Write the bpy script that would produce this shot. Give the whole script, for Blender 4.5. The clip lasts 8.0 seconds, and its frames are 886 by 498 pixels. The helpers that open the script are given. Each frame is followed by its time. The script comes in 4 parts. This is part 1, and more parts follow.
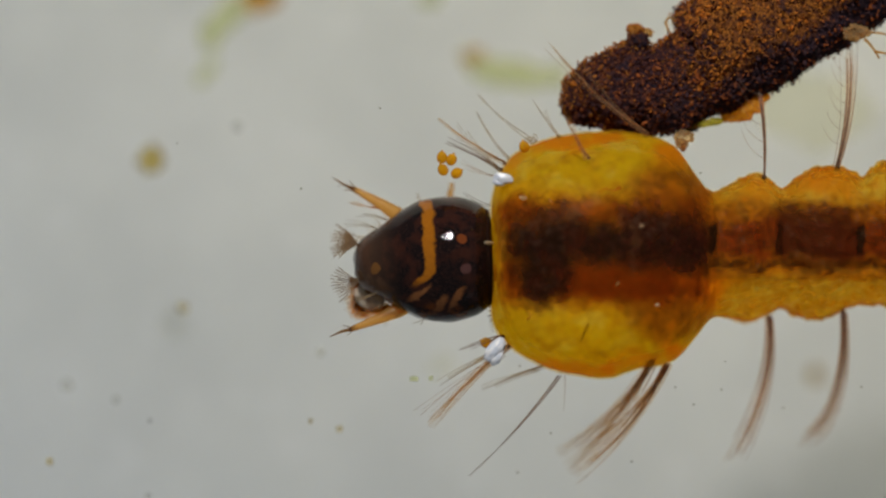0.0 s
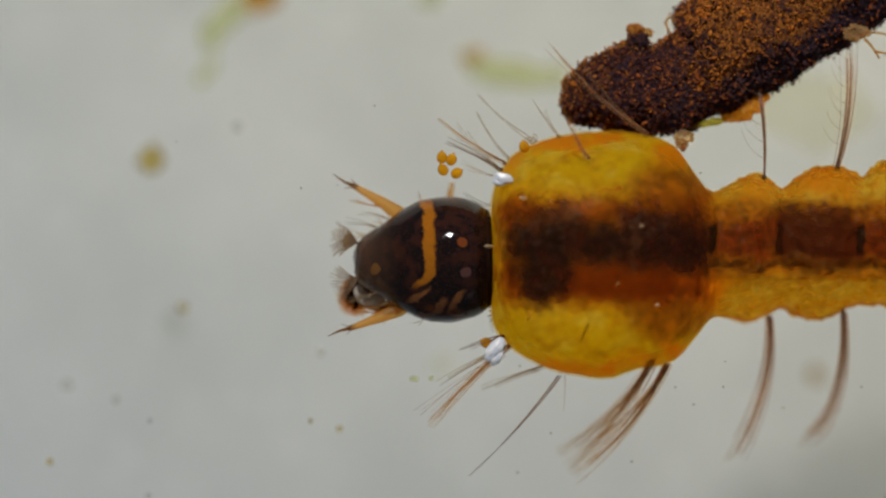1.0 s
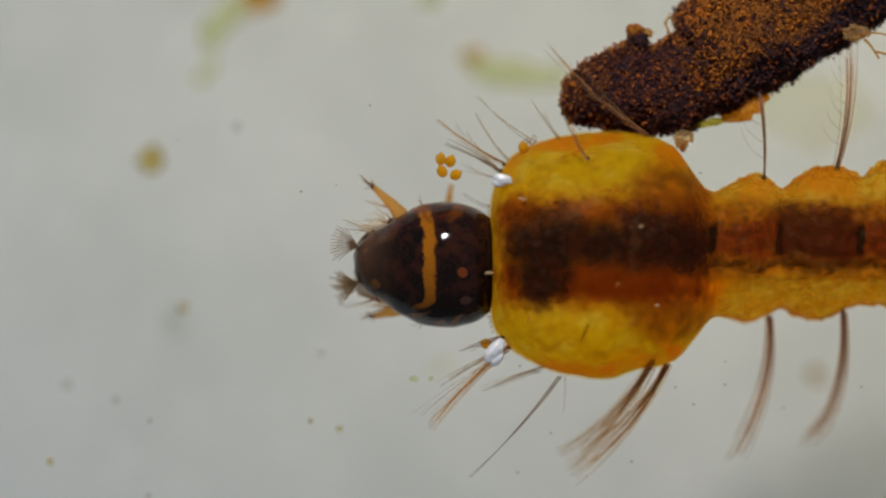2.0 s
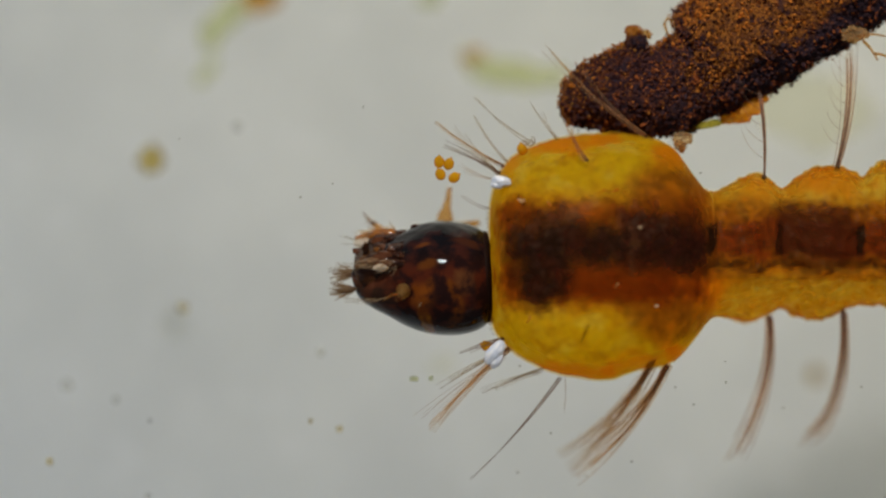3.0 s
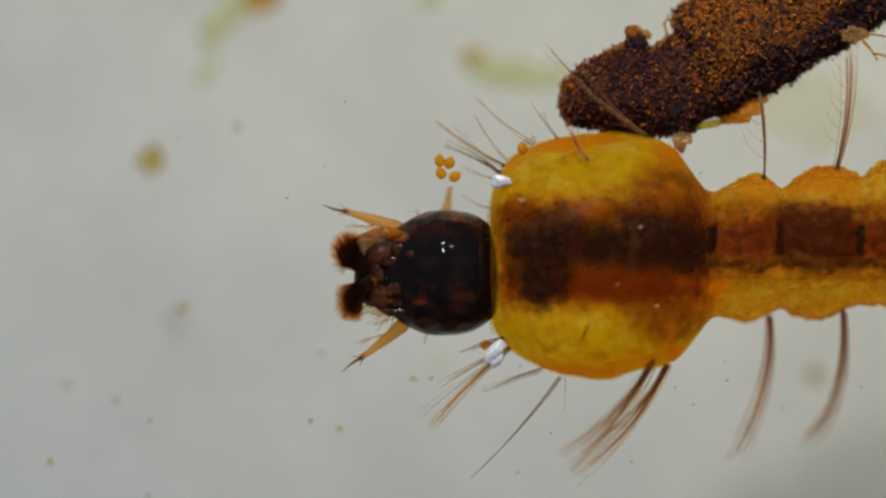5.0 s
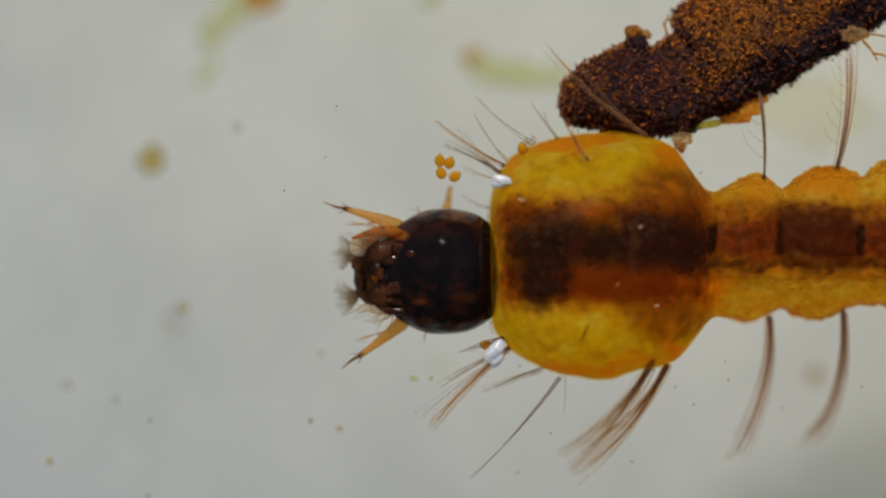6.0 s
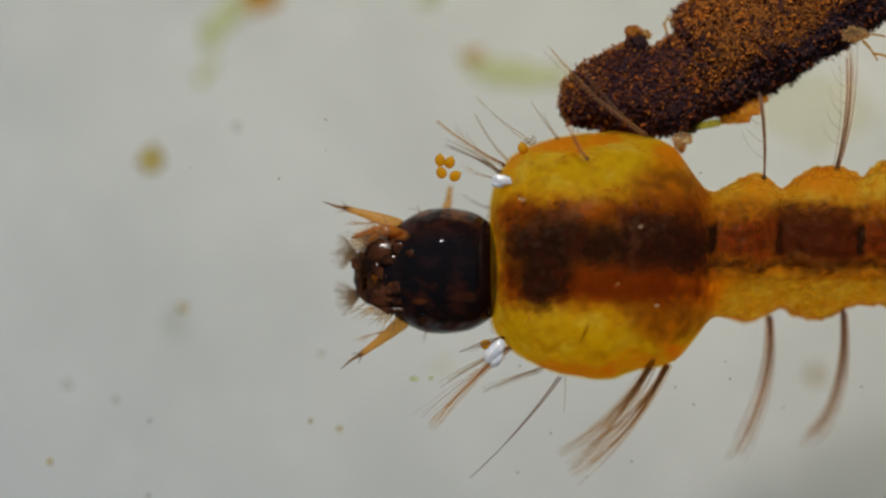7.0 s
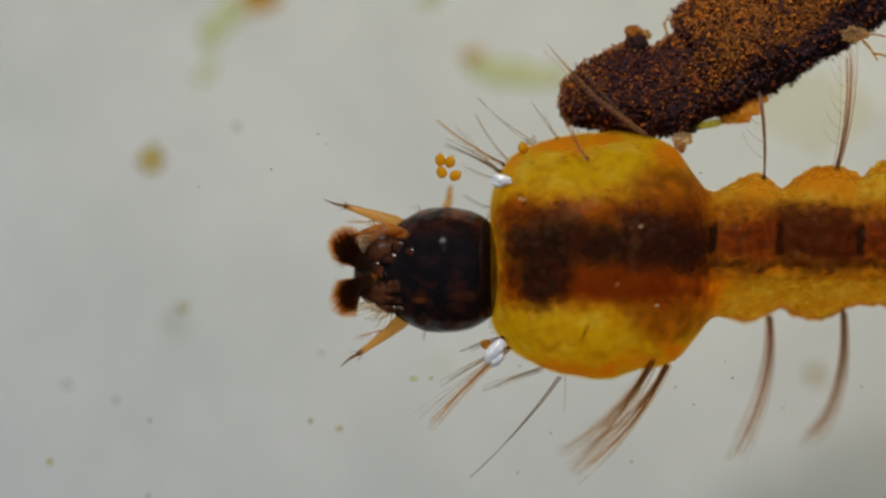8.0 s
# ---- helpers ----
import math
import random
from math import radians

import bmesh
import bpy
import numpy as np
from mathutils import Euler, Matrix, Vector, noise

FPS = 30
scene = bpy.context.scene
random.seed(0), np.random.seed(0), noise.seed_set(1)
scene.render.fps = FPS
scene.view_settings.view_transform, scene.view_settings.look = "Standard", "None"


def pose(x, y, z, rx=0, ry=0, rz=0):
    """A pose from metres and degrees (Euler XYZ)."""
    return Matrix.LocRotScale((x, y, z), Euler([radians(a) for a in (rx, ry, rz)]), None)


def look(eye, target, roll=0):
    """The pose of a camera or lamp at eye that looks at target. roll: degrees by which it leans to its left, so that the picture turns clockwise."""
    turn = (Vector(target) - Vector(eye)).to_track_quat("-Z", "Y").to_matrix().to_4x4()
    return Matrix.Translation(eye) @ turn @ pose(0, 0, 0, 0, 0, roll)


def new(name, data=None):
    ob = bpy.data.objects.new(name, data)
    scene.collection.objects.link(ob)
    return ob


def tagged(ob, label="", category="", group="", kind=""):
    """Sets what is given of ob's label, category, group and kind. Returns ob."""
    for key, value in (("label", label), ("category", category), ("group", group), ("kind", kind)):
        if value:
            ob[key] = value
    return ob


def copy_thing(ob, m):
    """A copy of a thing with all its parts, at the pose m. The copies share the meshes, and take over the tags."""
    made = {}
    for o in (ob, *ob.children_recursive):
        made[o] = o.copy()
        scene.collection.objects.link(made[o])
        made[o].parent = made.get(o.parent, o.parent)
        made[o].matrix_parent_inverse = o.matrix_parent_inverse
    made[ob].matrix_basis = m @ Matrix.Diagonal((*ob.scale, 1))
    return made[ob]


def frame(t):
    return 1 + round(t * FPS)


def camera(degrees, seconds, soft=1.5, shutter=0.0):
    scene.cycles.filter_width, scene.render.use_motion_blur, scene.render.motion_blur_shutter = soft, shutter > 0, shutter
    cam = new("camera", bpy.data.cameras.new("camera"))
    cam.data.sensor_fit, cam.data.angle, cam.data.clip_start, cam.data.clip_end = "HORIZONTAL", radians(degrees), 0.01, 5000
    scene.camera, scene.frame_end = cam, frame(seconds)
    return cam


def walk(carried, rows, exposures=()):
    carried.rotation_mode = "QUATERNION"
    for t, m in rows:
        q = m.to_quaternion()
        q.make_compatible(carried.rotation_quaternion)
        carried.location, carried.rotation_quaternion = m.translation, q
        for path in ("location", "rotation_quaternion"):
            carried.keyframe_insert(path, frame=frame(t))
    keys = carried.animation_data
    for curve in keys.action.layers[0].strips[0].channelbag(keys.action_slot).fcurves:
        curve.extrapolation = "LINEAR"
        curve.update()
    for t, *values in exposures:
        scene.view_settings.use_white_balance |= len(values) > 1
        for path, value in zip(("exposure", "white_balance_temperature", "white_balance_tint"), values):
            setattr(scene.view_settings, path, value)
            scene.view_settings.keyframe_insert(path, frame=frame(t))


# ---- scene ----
# Working unit: 4 micrometres. The larva's thorax is about 1.7 mm across.
U = 4e-6
DIST = 6250.0          # lens to the plane of focus, in units
RISE = 1200.0          # plane of focus above the lit plate, in units

cam = camera(2 * math.degrees(math.atan(784 / DIST)), 8.0, soft=2.3)
EYE = pose(0, 0, (RISE + DIST) * U)
walk(cam, [(0.0, EYE), (8.0, EYE)])
cam.data.dof.use_dof = True
cam.data.dof.focus_distance = (DIST - 58) * U
cam.data.dof.aperture_fstop = cam.data.lens * 1e-3 / (280 * U)

# ---- light ----
world = bpy.data.worlds.new("room")
scene.world = world
world.use_nodes = True
world.node_tree.nodes["Background"].inputs[0].default_value = (0.95, 0.97, 1.0, 1)
world.node_tree.nodes["Background"].inputs[1].default_value = 0.11
scene.view_settings.exposure = 0.0


def lamp(name, m, watts, sx, sy, colour):
    data = bpy.data.lights.new(name, "AREA")
    data.shape, data.size, data.size_y, data.energy, data.color = "RECTANGLE", sx, sy, watts, colour
    ob = new(name, data)
    ob.matrix_basis = m
    return ob


lamp("under_lamp", look((0.0075, 0.012, -0.010), (0.0035, 0.006, 0)), 2.38e-3, 0.018, 0.018, (1.06, 0.94, 0.585))
# cool second lamp, added only to turn the plate's left side bluish
lamp("under_lamp", look((-0.008, -0.004, -0.012), (-0.004, 0, 0)), 0.56e-3, 0.022, 0.022, (0.60, 0.94, 1.52))
lamp("top_lamp", look((-0.004, 0.034, 0.042), (0, 0, RISE * U)), 19.5e-3, 0.0032, 0.0032, (1.0, 0.975, 0.94))


# ---- node helpers ----
class Nodes:
    """A short way to write a node material. Coordinates are in working units."""

    def __init__(self, name):
        self.m = bpy.data.materials.new(name)
        self.m.use_nodes = True
        self.t = self.m.node_tree
        self.t.nodes.clear()
        self.out = self.t.nodes.new("ShaderNodeOutputMaterial")
        tc = self.t.nodes.new("ShaderNodeTexCoord")
        self.v = self.vec("SCALE", tc.outputs["Object"], k=1 / U)
        s = self.t.nodes.new("ShaderNodeSeparateXYZ")
        self.t.links.new(self.v, s.inputs[0])
        self.x, self.y, self.z = s.outputs

    def put(self, socket, value):
        if isinstance(value, bpy.types.NodeSocket):
            self.t.links.new(value, socket)
        elif isinstance(value, tuple) and len(value) == 3 and socket.type == "RGBA":
            socket.default_value = (*value, 1)
        else:
            socket.default_value = value

    def vec(self, op, a, b=None, k=None):
        n = self.t.nodes.new("ShaderNodeVectorMath")
        n.operation = op
        self.put(n.inputs[0], a)
        if b is not None:
            self.put(n.inputs[1], b)
        if k is not None:
            self.put(n.inputs["Scale"], k)
        return n.outputs["Value"] if op in ("LENGTH", "DISTANCE") else n.outputs[0]

    def math(self, op, a, b=0.0, c=0.0):
        n = self.t.nodes.new("ShaderNodeMath")
        n.operation = op
        for i, q in enumerate((a, b, c)):
            self.put(n.inputs[i], q)
        return n.outputs[0]

    def noise(self, size, detail=3.0, rough=0.55, v=None):
        n = self.t.nodes.new("ShaderNodeTexNoise")
        self.put(n.inputs["Vector"], self.v if v is None else v)
        n.inputs["Scale"].default_value = 1 / size
        n.inputs["Detail"].default_value, n.inputs["Roughness"].default_value = detail, rough
        return n.outputs["Fac"]

    def ramp(self, f, a, b, lo=0.0, hi=1.0):
        n = self.t.nodes.new("ShaderNodeMapRange")
        n.interpolation_type = "SMOOTHSTEP"
        for i, q in enumerate((f, a, b, lo, hi)):
            self.put(n.inputs[i], q)
        return n.outputs[0]

    def mix(self, f, a, b, how="MIX"):
        n = self.t.nodes.new("ShaderNodeMix")
        n.data_type, n.blend_type = "RGBA", how
        self.put(n.inputs[0], f), self.put(n.inputs[6], a), self.put(n.inputs[7], b)
        return n.outputs[2]

    def gamma(self, c, power):
        n = self.t.nodes.new("ShaderNodeGamma")
        self.put(n.inputs[0], c), self.put(n.inputs[1], power)
        return n.outputs[0]

    def bump(self, f, height, strength=1.0):
        n = self.t.nodes.new("ShaderNodeBump")
        n.inputs["Distance"].default_value = height * U
        self.put(n.inputs["Strength"], strength)
        self.put(n.inputs["Height"], f)
        return n.outputs[0]

    def coat(self, colour, rough=0.4, normal=None, metal=0.0, spec=0.5):
        n = self.t.nodes.new("ShaderNodeBsdfPrincipled")
        self.put(n.inputs["Base Color"], colour), self.put(n.inputs["Roughness"], rough)
        n.inputs["Metallic"].default_value = metal
        self.put(n.inputs["Specular IOR Level"], spec)
        if normal is not None:
            self.put(n.inputs["Normal"], normal)
        return n.outputs[0]

    def thin(self, kind, colour):
        n = self.t.nodes.new("ShaderNodeBsdf" + kind)
        self.put(n.inputs["Color"], colour)
        return n.outputs[0]

    def blend(self, f, a, b):
        n = self.t.nodes.new("ShaderNodeMixShader")
        for i, q in enumerate((f, a, b)):
            self.put(n.inputs[i], q)
        return n.outputs[0]

    def done(self, shader):
        self.t.links.new(shader, self.out.inputs[0])
        return self.m


def cuticle(g, tint, solid, coat_colour, normal=None, rough=0.3):
    """A clear tinted skin: part lets light straight through, part scatters it."""
    body = g.blend(0.45, g.coat(coat_colour, rough, normal, 0.0, 0.08), g.thin("Translucent", coat_colour))
    return g.done(g.blend(solid, g.thin("Transparent", tint), body))


# ---- materials ----
def plate_material():
    g = Nodes("milky_plate")
    f = g.ramp(g.noise(420, 4), 0.3, 0.7)
    c = g.mix(f, (0.78, 0.79, 0.78), (0.87, 0.875, 0.86))
    c = g.mix(g.ramp(g.noise(26, 3), 0.55, 0.85, 0.0, 0.25), c, (0.70, 0.71, 0.70))
    c = g.mix(g.ramp(g.noise(130, 3), 0.55, 0.72, 0.0, 0.5), c, (0.92, 0.92, 0.92))
    return g.done(g.blend(0.75, g.coat(c, 0.7), g.thin("Translucent", c)))


def flank_material(deep):
    """The yellow skin, or, deep, the fat and pigment under it: rust and a dark ragged stripe down the back."""
    g = Nodes("trunk_fat" if deep else "yellow_skin")
    big, mid, fine = g.noise(85, 2), g.noise(30, 3), g.noise(8, 4)
    other = g.vec("ADD", g.v, (310.0, 170.0, 90.0))

    def shifted(axis, *waves):
        for f, a in waves:
            axis = g.math("ADD", axis, g.math("MULTIPLY", g.math("SUBTRACT", f, 0.5), a))
        return axis

    wx = shifted(g.x, (big, 60.0), (mid, 60.0), (g.noise(12, 2), 12.0))
    wy = shifted(g.y, (g.noise(85, 2, 0.55, other), 40.0), (g.noise(30, 3, 0.55, other), 56.0), (g.noise(11, 2, 0.5, other), 12.0))

    def spot(px, py, rx, ry, soft=0.5, most=1.0):
        """A ragged round patch, by its place on the back."""
        u = g.math("MULTIPLY", g.math("SUBTRACT", wx, px - 1065.0), 1 / rx)
        v = g.math("MULTIPLY", g.math("SUBTRACT", wy, 452.0 - py), 1 / ry)
        return g.ramp(g.math("SQRT", g.math("ADD", g.math("MULTIPLY", u, u), g.math("MULTIPLY", v, v))), 1 + soft, 1 - soft, 0.0, most)

    def field(px0, px1, py0, py1, sx, sy, most=1.0):
        """A ragged oblong patch with soft edges."""
        across = g.math("MULTIPLY", g.ramp(wx, px0 - 1065.0 - sx, px0 - 1065.0 + sx), g.ramp(wx, px1 - 1065.0 + sx, px1 - 1065.0 - sx))
        along = g.math("MULTIPLY", g.ramp(wy, 452.0 - py1 - sy, 452.0 - py1 + sy), g.ramp(wy, 452.0 - py0 + sy, 452.0 - py0 - sy))
        return g.math("MULTIPLY", g.math("MULTIPLY", across, along), most)

    # yellow fat lobes, greener in their middle, orange towards the rim
    c = g.mix(g.ramp(g.noise(70, 2), 0.40, 0.60), (1.0, 0.72, 0.05), (0.98, 0.77, 0.08))
    for px, py, rx, ry in ((1030, 302, 120, 34), (1075, 598, 140, 40), (905, 590, 40, 40), (1130, 280, 60, 24)):
        c = g.mix(spot(px, py, rx, ry, 0.7, 0.8), c, (0.93, 0.745, 0.04))
    c = g.mix(g.ramp(g.x, 150.0, 230.0), c, g.mix(g.ramp(g.noise(24, 4, 0.6), 0.38, 0.62), (0.93, 0.58, 0.06), (0.99, 0.78, 0.18)))
    c = g.mix(g.ramp(g.noise(44, 3, 0.6), 0.50, 0.66, 0.0, 0.8), c, (1.0, 0.88, 0.27))
    c = g.mix(g.ramp(g.noise(16, 3, 0.6), 0.50, 0.70, 0.0, 0.55), c, (0.96, 0.64, 0.06))
    c = g.mix(g.ramp(g.noise(26, 4, 0.6), 0.50, 0.68, 0.0, 0.7), c, (0.78, 0.50, 0.05))
    c = g.mix(g.ramp(g.noise(4, 3), 0.58, 0.75, 0.0, 0.20), c, (0.99, 0.87, 0.24))
    for px, py, rx, ry, most in ((985, 254, 55, 16, 0.9), (1066, 246, 34, 13, 0.9), (1190, 276, 36, 26, 0.9), (1000, 655, 70, 15, 0.75), (1076, 652, 18, 14, 1.0), (1188, 622, 17, 17, 1.0),
                                 (1130, 640, 40, 14, 0.6), (900, 275, 26, 30, 0.6), (1226, 498, 26, 30, 0.9), (1262, 520, 26, 40, 0.8), (1225, 362, 24, 18, 0.8), (1340, 330, 40, 22, 0.4), (1460, 318, 60, 26, 0.6)):
        c = g.mix(spot(px, py, rx, ry, 0.45, most), c, (1.0, 0.52, 0.035))
    if not deep:
        return cuticle(g, g.mix(0.75, g.gamma(c, 0.30), (1.0, 0.93, 0.78)), 0.05, (0.46, 0.18, 0.04), g.bump(g.noise(20, 3), 3.0, 0.6), 0.30)
    # rust over the back
    rust = g.mix(g.ramp(g.noise(22, 3), 0.3, 0.7), (0.36, 0.10, 0.010), (0.74, 0.29, 0.018))
    brown = g.mix(g.ramp(g.noise(26, 3), 0.3, 0.7), (0.36, 0.12, 0.014), (0.76, 0.36, 0.030))
    c = g.mix(spot(1186, 338, 78, 40, 0.5, 0.85), c, brown)
    c = g.mix(spot(1180, 556, 74, 46, 0.5, 0.85), c, brown)
    c = g.mix(field(884, 1250, 356, 536, 16, 20), c, rust)
    c = g.mix(field(1228, 1900, 362, 492, 14, 24, 0.92), c, brown)
    # the dark core, with a redder field beside it
    dark = g.mix(g.ramp(mid, 0.40, 0.64), (0.026, 0.012, 0.036), (0.10, 0.022, 0.040))
    maroon = g.mix(g.ramp(g.noise(16, 3), 0.35, 0.65), (0.21, 0.048, 0.030), (0.48, 0.13, 0.040))
    c = g.mix(field(985, 1190, 466, 532, 20, 12, 0.7), c, (0.36, 0.080, 0.010))
    c = g.mix(field(1262, 1900, 393, 456, 14, 12, 0.9), c, maroon)
    c = g.mix(field(1376, 1508, 368, 464, 12, 16, 0.8), c, g.mix(mid, (0.09, 0.028, 0.036), (0.25, 0.060, 0.045)))
    c = g.mix(field(900, 1246, 398, 462, 14, 18, 0.97), c, dark)
    c = g.mix(field(1090, 1238, 372, 484, 16, 20, 0.85), c, g.mix(0.45, dark, (0.13, 0.028, 0.040)))
    c = g.mix(spot(958, 482, 50, 56, 0.4, 0.95), c, dark)
    c = g.mix(spot(975, 384, 54, 18, 0.6, 0.65), c, dark)
    # a dark line beside the gut, a pale seam over the thorax
    c = g.mix(field(1226, 1900, 464, 478, 12, 7, 0.75), c, (0.12, 0.050, 0.025))
    seam = g.math("MULTIPLY", g.ramp(g.math("ABSOLUTE", g.math("SUBTRACT", wx, 50.0)), 9.0, 2.0), g.math("MULTIPLY", g.ramp(g.y, -45.0, -30.0), g.ramp(g.y, 65.0, 45.0, 0.0, 0.45)))
    c = g.mix(seam, c, (0.42, 0.24, 0.20))
    # dark pigment bars where the segments meet
    for x0, x1, most in ((188.0, 13.0, 1.0), (306.0, 9.0, 0.75), (446.0, 12.0, 1.0), (598.0, 11.0, 1.0)):
        dx = g.math("ABSOLUTE", g.math("ADD", g.math("SUBTRACT", g.x, x0), g.math("MULTIPLY", g.math("SUBTRACT", mid, 0.5), 18.0)))
        dy = g.math("ABSOLUTE", g.math("ADD", g.math("SUBTRACT", g.y, 26.0), g.math("MULTIPLY", g.math("SUBTRACT", fine, 0.5), 26.0)))
        bar = g.math("MULTIPLY", g.math("MULTIPLY", g.ramp(dx, x1, x1 * 0.4), g.ramp(dy, 32.0, 20.0, 0.0, most)), g.ramp(g.z, -10.0, 10.0))
        c = g.mix(bar, c, (0.020, 0.012, 0.022))
    # granules over the back: darker clots, and a few pale ones
    back = g.math("MAXIMUM", field(875, 1250, 345, 545, 14, 20), field(1240, 1900, 368, 470, 14, 14))
    c = g.mix(g.math("MULTIPLY", back, g.ramp(g.noise(10, 3), 0.50, 0.66, 0.0, 0.55)), c, g.mix(1.0, c, (0.52, 0.42, 0.45), "MULTIPLY"))
    c = g.mix(g.math("MULTIPLY", back, g.ramp(g.noise(9, 3, 0.6, other), 0.58, 0.72, 0.0, 0.5)), c, g.mix(0.30, c, (1.0, 0.60, 0.16)))
    # a dusty grey bloom over the dark stripe
    dust = g.math("MAXIMUM", spot(958, 412, 48, 34, 0.6), g.math("MAXIMUM", spot(1132, 392, 50, 36, 0.6), spot(955, 505, 40, 40, 0.6, 0.7)))
    bloom = g.math("MULTIPLY", g.math("ADD", g.math("MULTIPLY", dust, 0.7), field(900, 1246, 380, 480, 14, 16, 0.16)), g.ramp(g.noise(16, 5, 0.65), 0.44, 0.66, 0.0, 0.55))
    return cuticle(g, g.gamma(c, 0.95), 0.25, g.mix(bloom, c, (0.32, 0.25, 0.33)), g.bump(g.noise(22, 3), 4.0, 0.5), 0.28)


def joint_material():
    g = Nodes("dark_joint")
    c = g.mix(g.noise(12), (0.012, 0.008, 0.007), (0.05, 0.02, 0.012))
    return cuticle(g, c, 0.85, c, None, 0.5)


def head_material():
    g = Nodes("head_shell")
    turn = g.math("ARCTAN2", g.y, g.z)                # 0 on the back, pi underneath
    side = g.math("ABSOLUTE", turn)
    mid, fine = g.noise(30, 3), g.noise(7, 4)
    wob = g.math("MULTIPLY", g.math("SUBTRACT", mid, 0.5), 26.0)
    c = g.mix(g.ramp(mid, 0.42, 0.68), (0.008, 0.004, 0.004), (0.034, 0.010, 0.006))
    c = g.mix(g.math("MULTIPLY", g.ramp(g.x, -150, -235, 0.0, 0.55), g.ramp(side, 2.3, 1.7)), c, (0.10, 0.055, 0.032))
    c = g.mix(g.math("MULTIPLY", g.ramp(g.x, -150, -225, 0.0, 0.75), g.math("MULTIPLY", g.ramp(g.math("ADD", side, g.math("MULTIPLY", wob, 0.05)), 0.6, 1.5), g.ramp(side, 2.6, 2.1))), c, g.mix(mid, (0.13, 0.062, 0.028), (0.28, 0.16, 0.085)))
    c = g.mix(g.ramp(fine, 0.48, 0.75, 0.0, 0.4), c, (0.035, 0.015, 0.010))
    c = g.mix(g.ramp(g.noise(3.5, 3), 0.55, 0.75, 0.0, 0.35), c, (0.06, 0.030, 0.022))
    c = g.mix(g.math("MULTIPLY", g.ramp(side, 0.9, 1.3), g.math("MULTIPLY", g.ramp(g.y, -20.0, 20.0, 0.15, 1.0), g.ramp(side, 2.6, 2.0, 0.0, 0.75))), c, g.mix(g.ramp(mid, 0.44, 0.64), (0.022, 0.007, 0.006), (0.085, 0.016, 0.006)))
    amber = g.mix(fine, (0.26, 0.082, 0.004), (0.43, 0.150, 0.008))

    def patch(base, mask, colour):
        return g.mix(mask, base, colour)

    # the amber band over the back of the head, bent forward at its ends
    x0 = g.math("ADD", g.ramp(turn, -0.36, -0.95, -107.0, -142.0), g.ramp(turn, 0.7, 1.4, 0.0, -10.0))
    off = g.math("ABSOLUTE", g.math("ADD", g.math("SUBTRACT", g.x, x0), g.math("ADD", g.math("MULTIPLY", wob, 0.7), g.math("MULTIPLY", g.math("SUBTRACT", fine, 0.5), 10.0))))
    band = g.math("MULTIPLY", g.ramp(off, g.ramp(turn, -0.2, -1.1, 13.0, 7.5), g.ramp(turn, -0.2, -1.1, 7.0, 1.0), 0.0, 0.92), g.math("MULTIPLY", g.ramp(side, 1.42, 1.25), g.ramp(turn, -0.84, -0.58)))
    c = patch(c, band, amber)
    # the pale ring round each eye, on the cheeks
    dx = g.math("ADD", g.x, 88.0)
    dy = g.math("MULTIPLY", g.math("SUBTRACT", side, 1.50), 100.0)
    r = g.math("SQRT", g.math("ADD", g.math("MULTIPLY", dx, dx), g.math("MULTIPLY", dy, g.math("MULTIPLY", dy, 0.7))))
    r = g.math("ADD", r, g.math("MULTIPLY", wob, 0.5))
    ring = g.math("MULTIPLY", g.ramp(g.math("ABSOLUTE", g.math("SUBTRACT", r, 34.0)), 15.0, 3.0), g.ramp(g.math("ABSOLUTE", dx), 6.0, 18.0))
    ring = g.math("MULTIPLY", ring, g.ramp(g.noise(15, 3), 0.36, 0.56, 0.1, 0.9))
    c = patch(c, ring, g.mix(mid, (0.07, 0.018, 0.004), (0.19, 0.052, 0.006)))
    # round spots
    for sx, sy, size, colour in ((-50, 11, 8, (0.16, 0.040, 0.010)), (-204, -24, 9, (0.15, 0.065, 0.018)),
                                 (-44, -41, 9, (0.08, 0.035, 0.032)), (-128, 66, 8, (0.006, 0.004, 0.004))):
        ax, ay = g.math("SUBTRACT", g.x, float(sx)), g.math("SUBTRACT", g.y, float(sy))
        q = g.math("SQRT", g.math("ADD", g.math("MULTIPLY", ax, ax), g.math("MULTIPLY", ay, ay)))
        q = g.math("ADD", q, g.math("MULTIPLY", wob, 0.5))
        c = patch(c, g.math("MULTIPLY", g.ramp(q, size + 1.5, size - 1.5), g.ramp(g.z, -10, 10)), colour)
    # slanting amber strokes on the flank
    for sx, sy, slant, long in ((-62, -86, 40, 24), (-128, -74, 20, 24), (-92, -92, 30, 18)):
        co, si = math.cos(math.radians(slant)), math.sin(math.radians(slant))
        ax, ay = g.math("ADD", g.x, float(-sx)), g.math("ADD", g.y, float(-sy))
        u = g.math("ADD", g.math("MULTIPLY", ax, co / long), g.math("MULTIPLY", ay, si / long))
        v = g.math("ADD", g.math("ADD", g.math("MULTIPLY", ax, -si / 6), g.math("MULTIPLY", ay, co / 6)), g.math("MULTIPLY", wob, 0.16))
        q = g.math("SQRT", g.math("ADD", g.math("MULTIPLY", u, u), g.math("MULTIPLY", v, v)))
        c = patch(c, g.math("MULTIPLY", g.ramp(q, 1.2, 0.5, 0.0, 0.85), g.ramp(g.z, -20, 5)), g.mix(fine, (0.16, 0.05, 0.015), (0.36, 0.15, 0.05)))
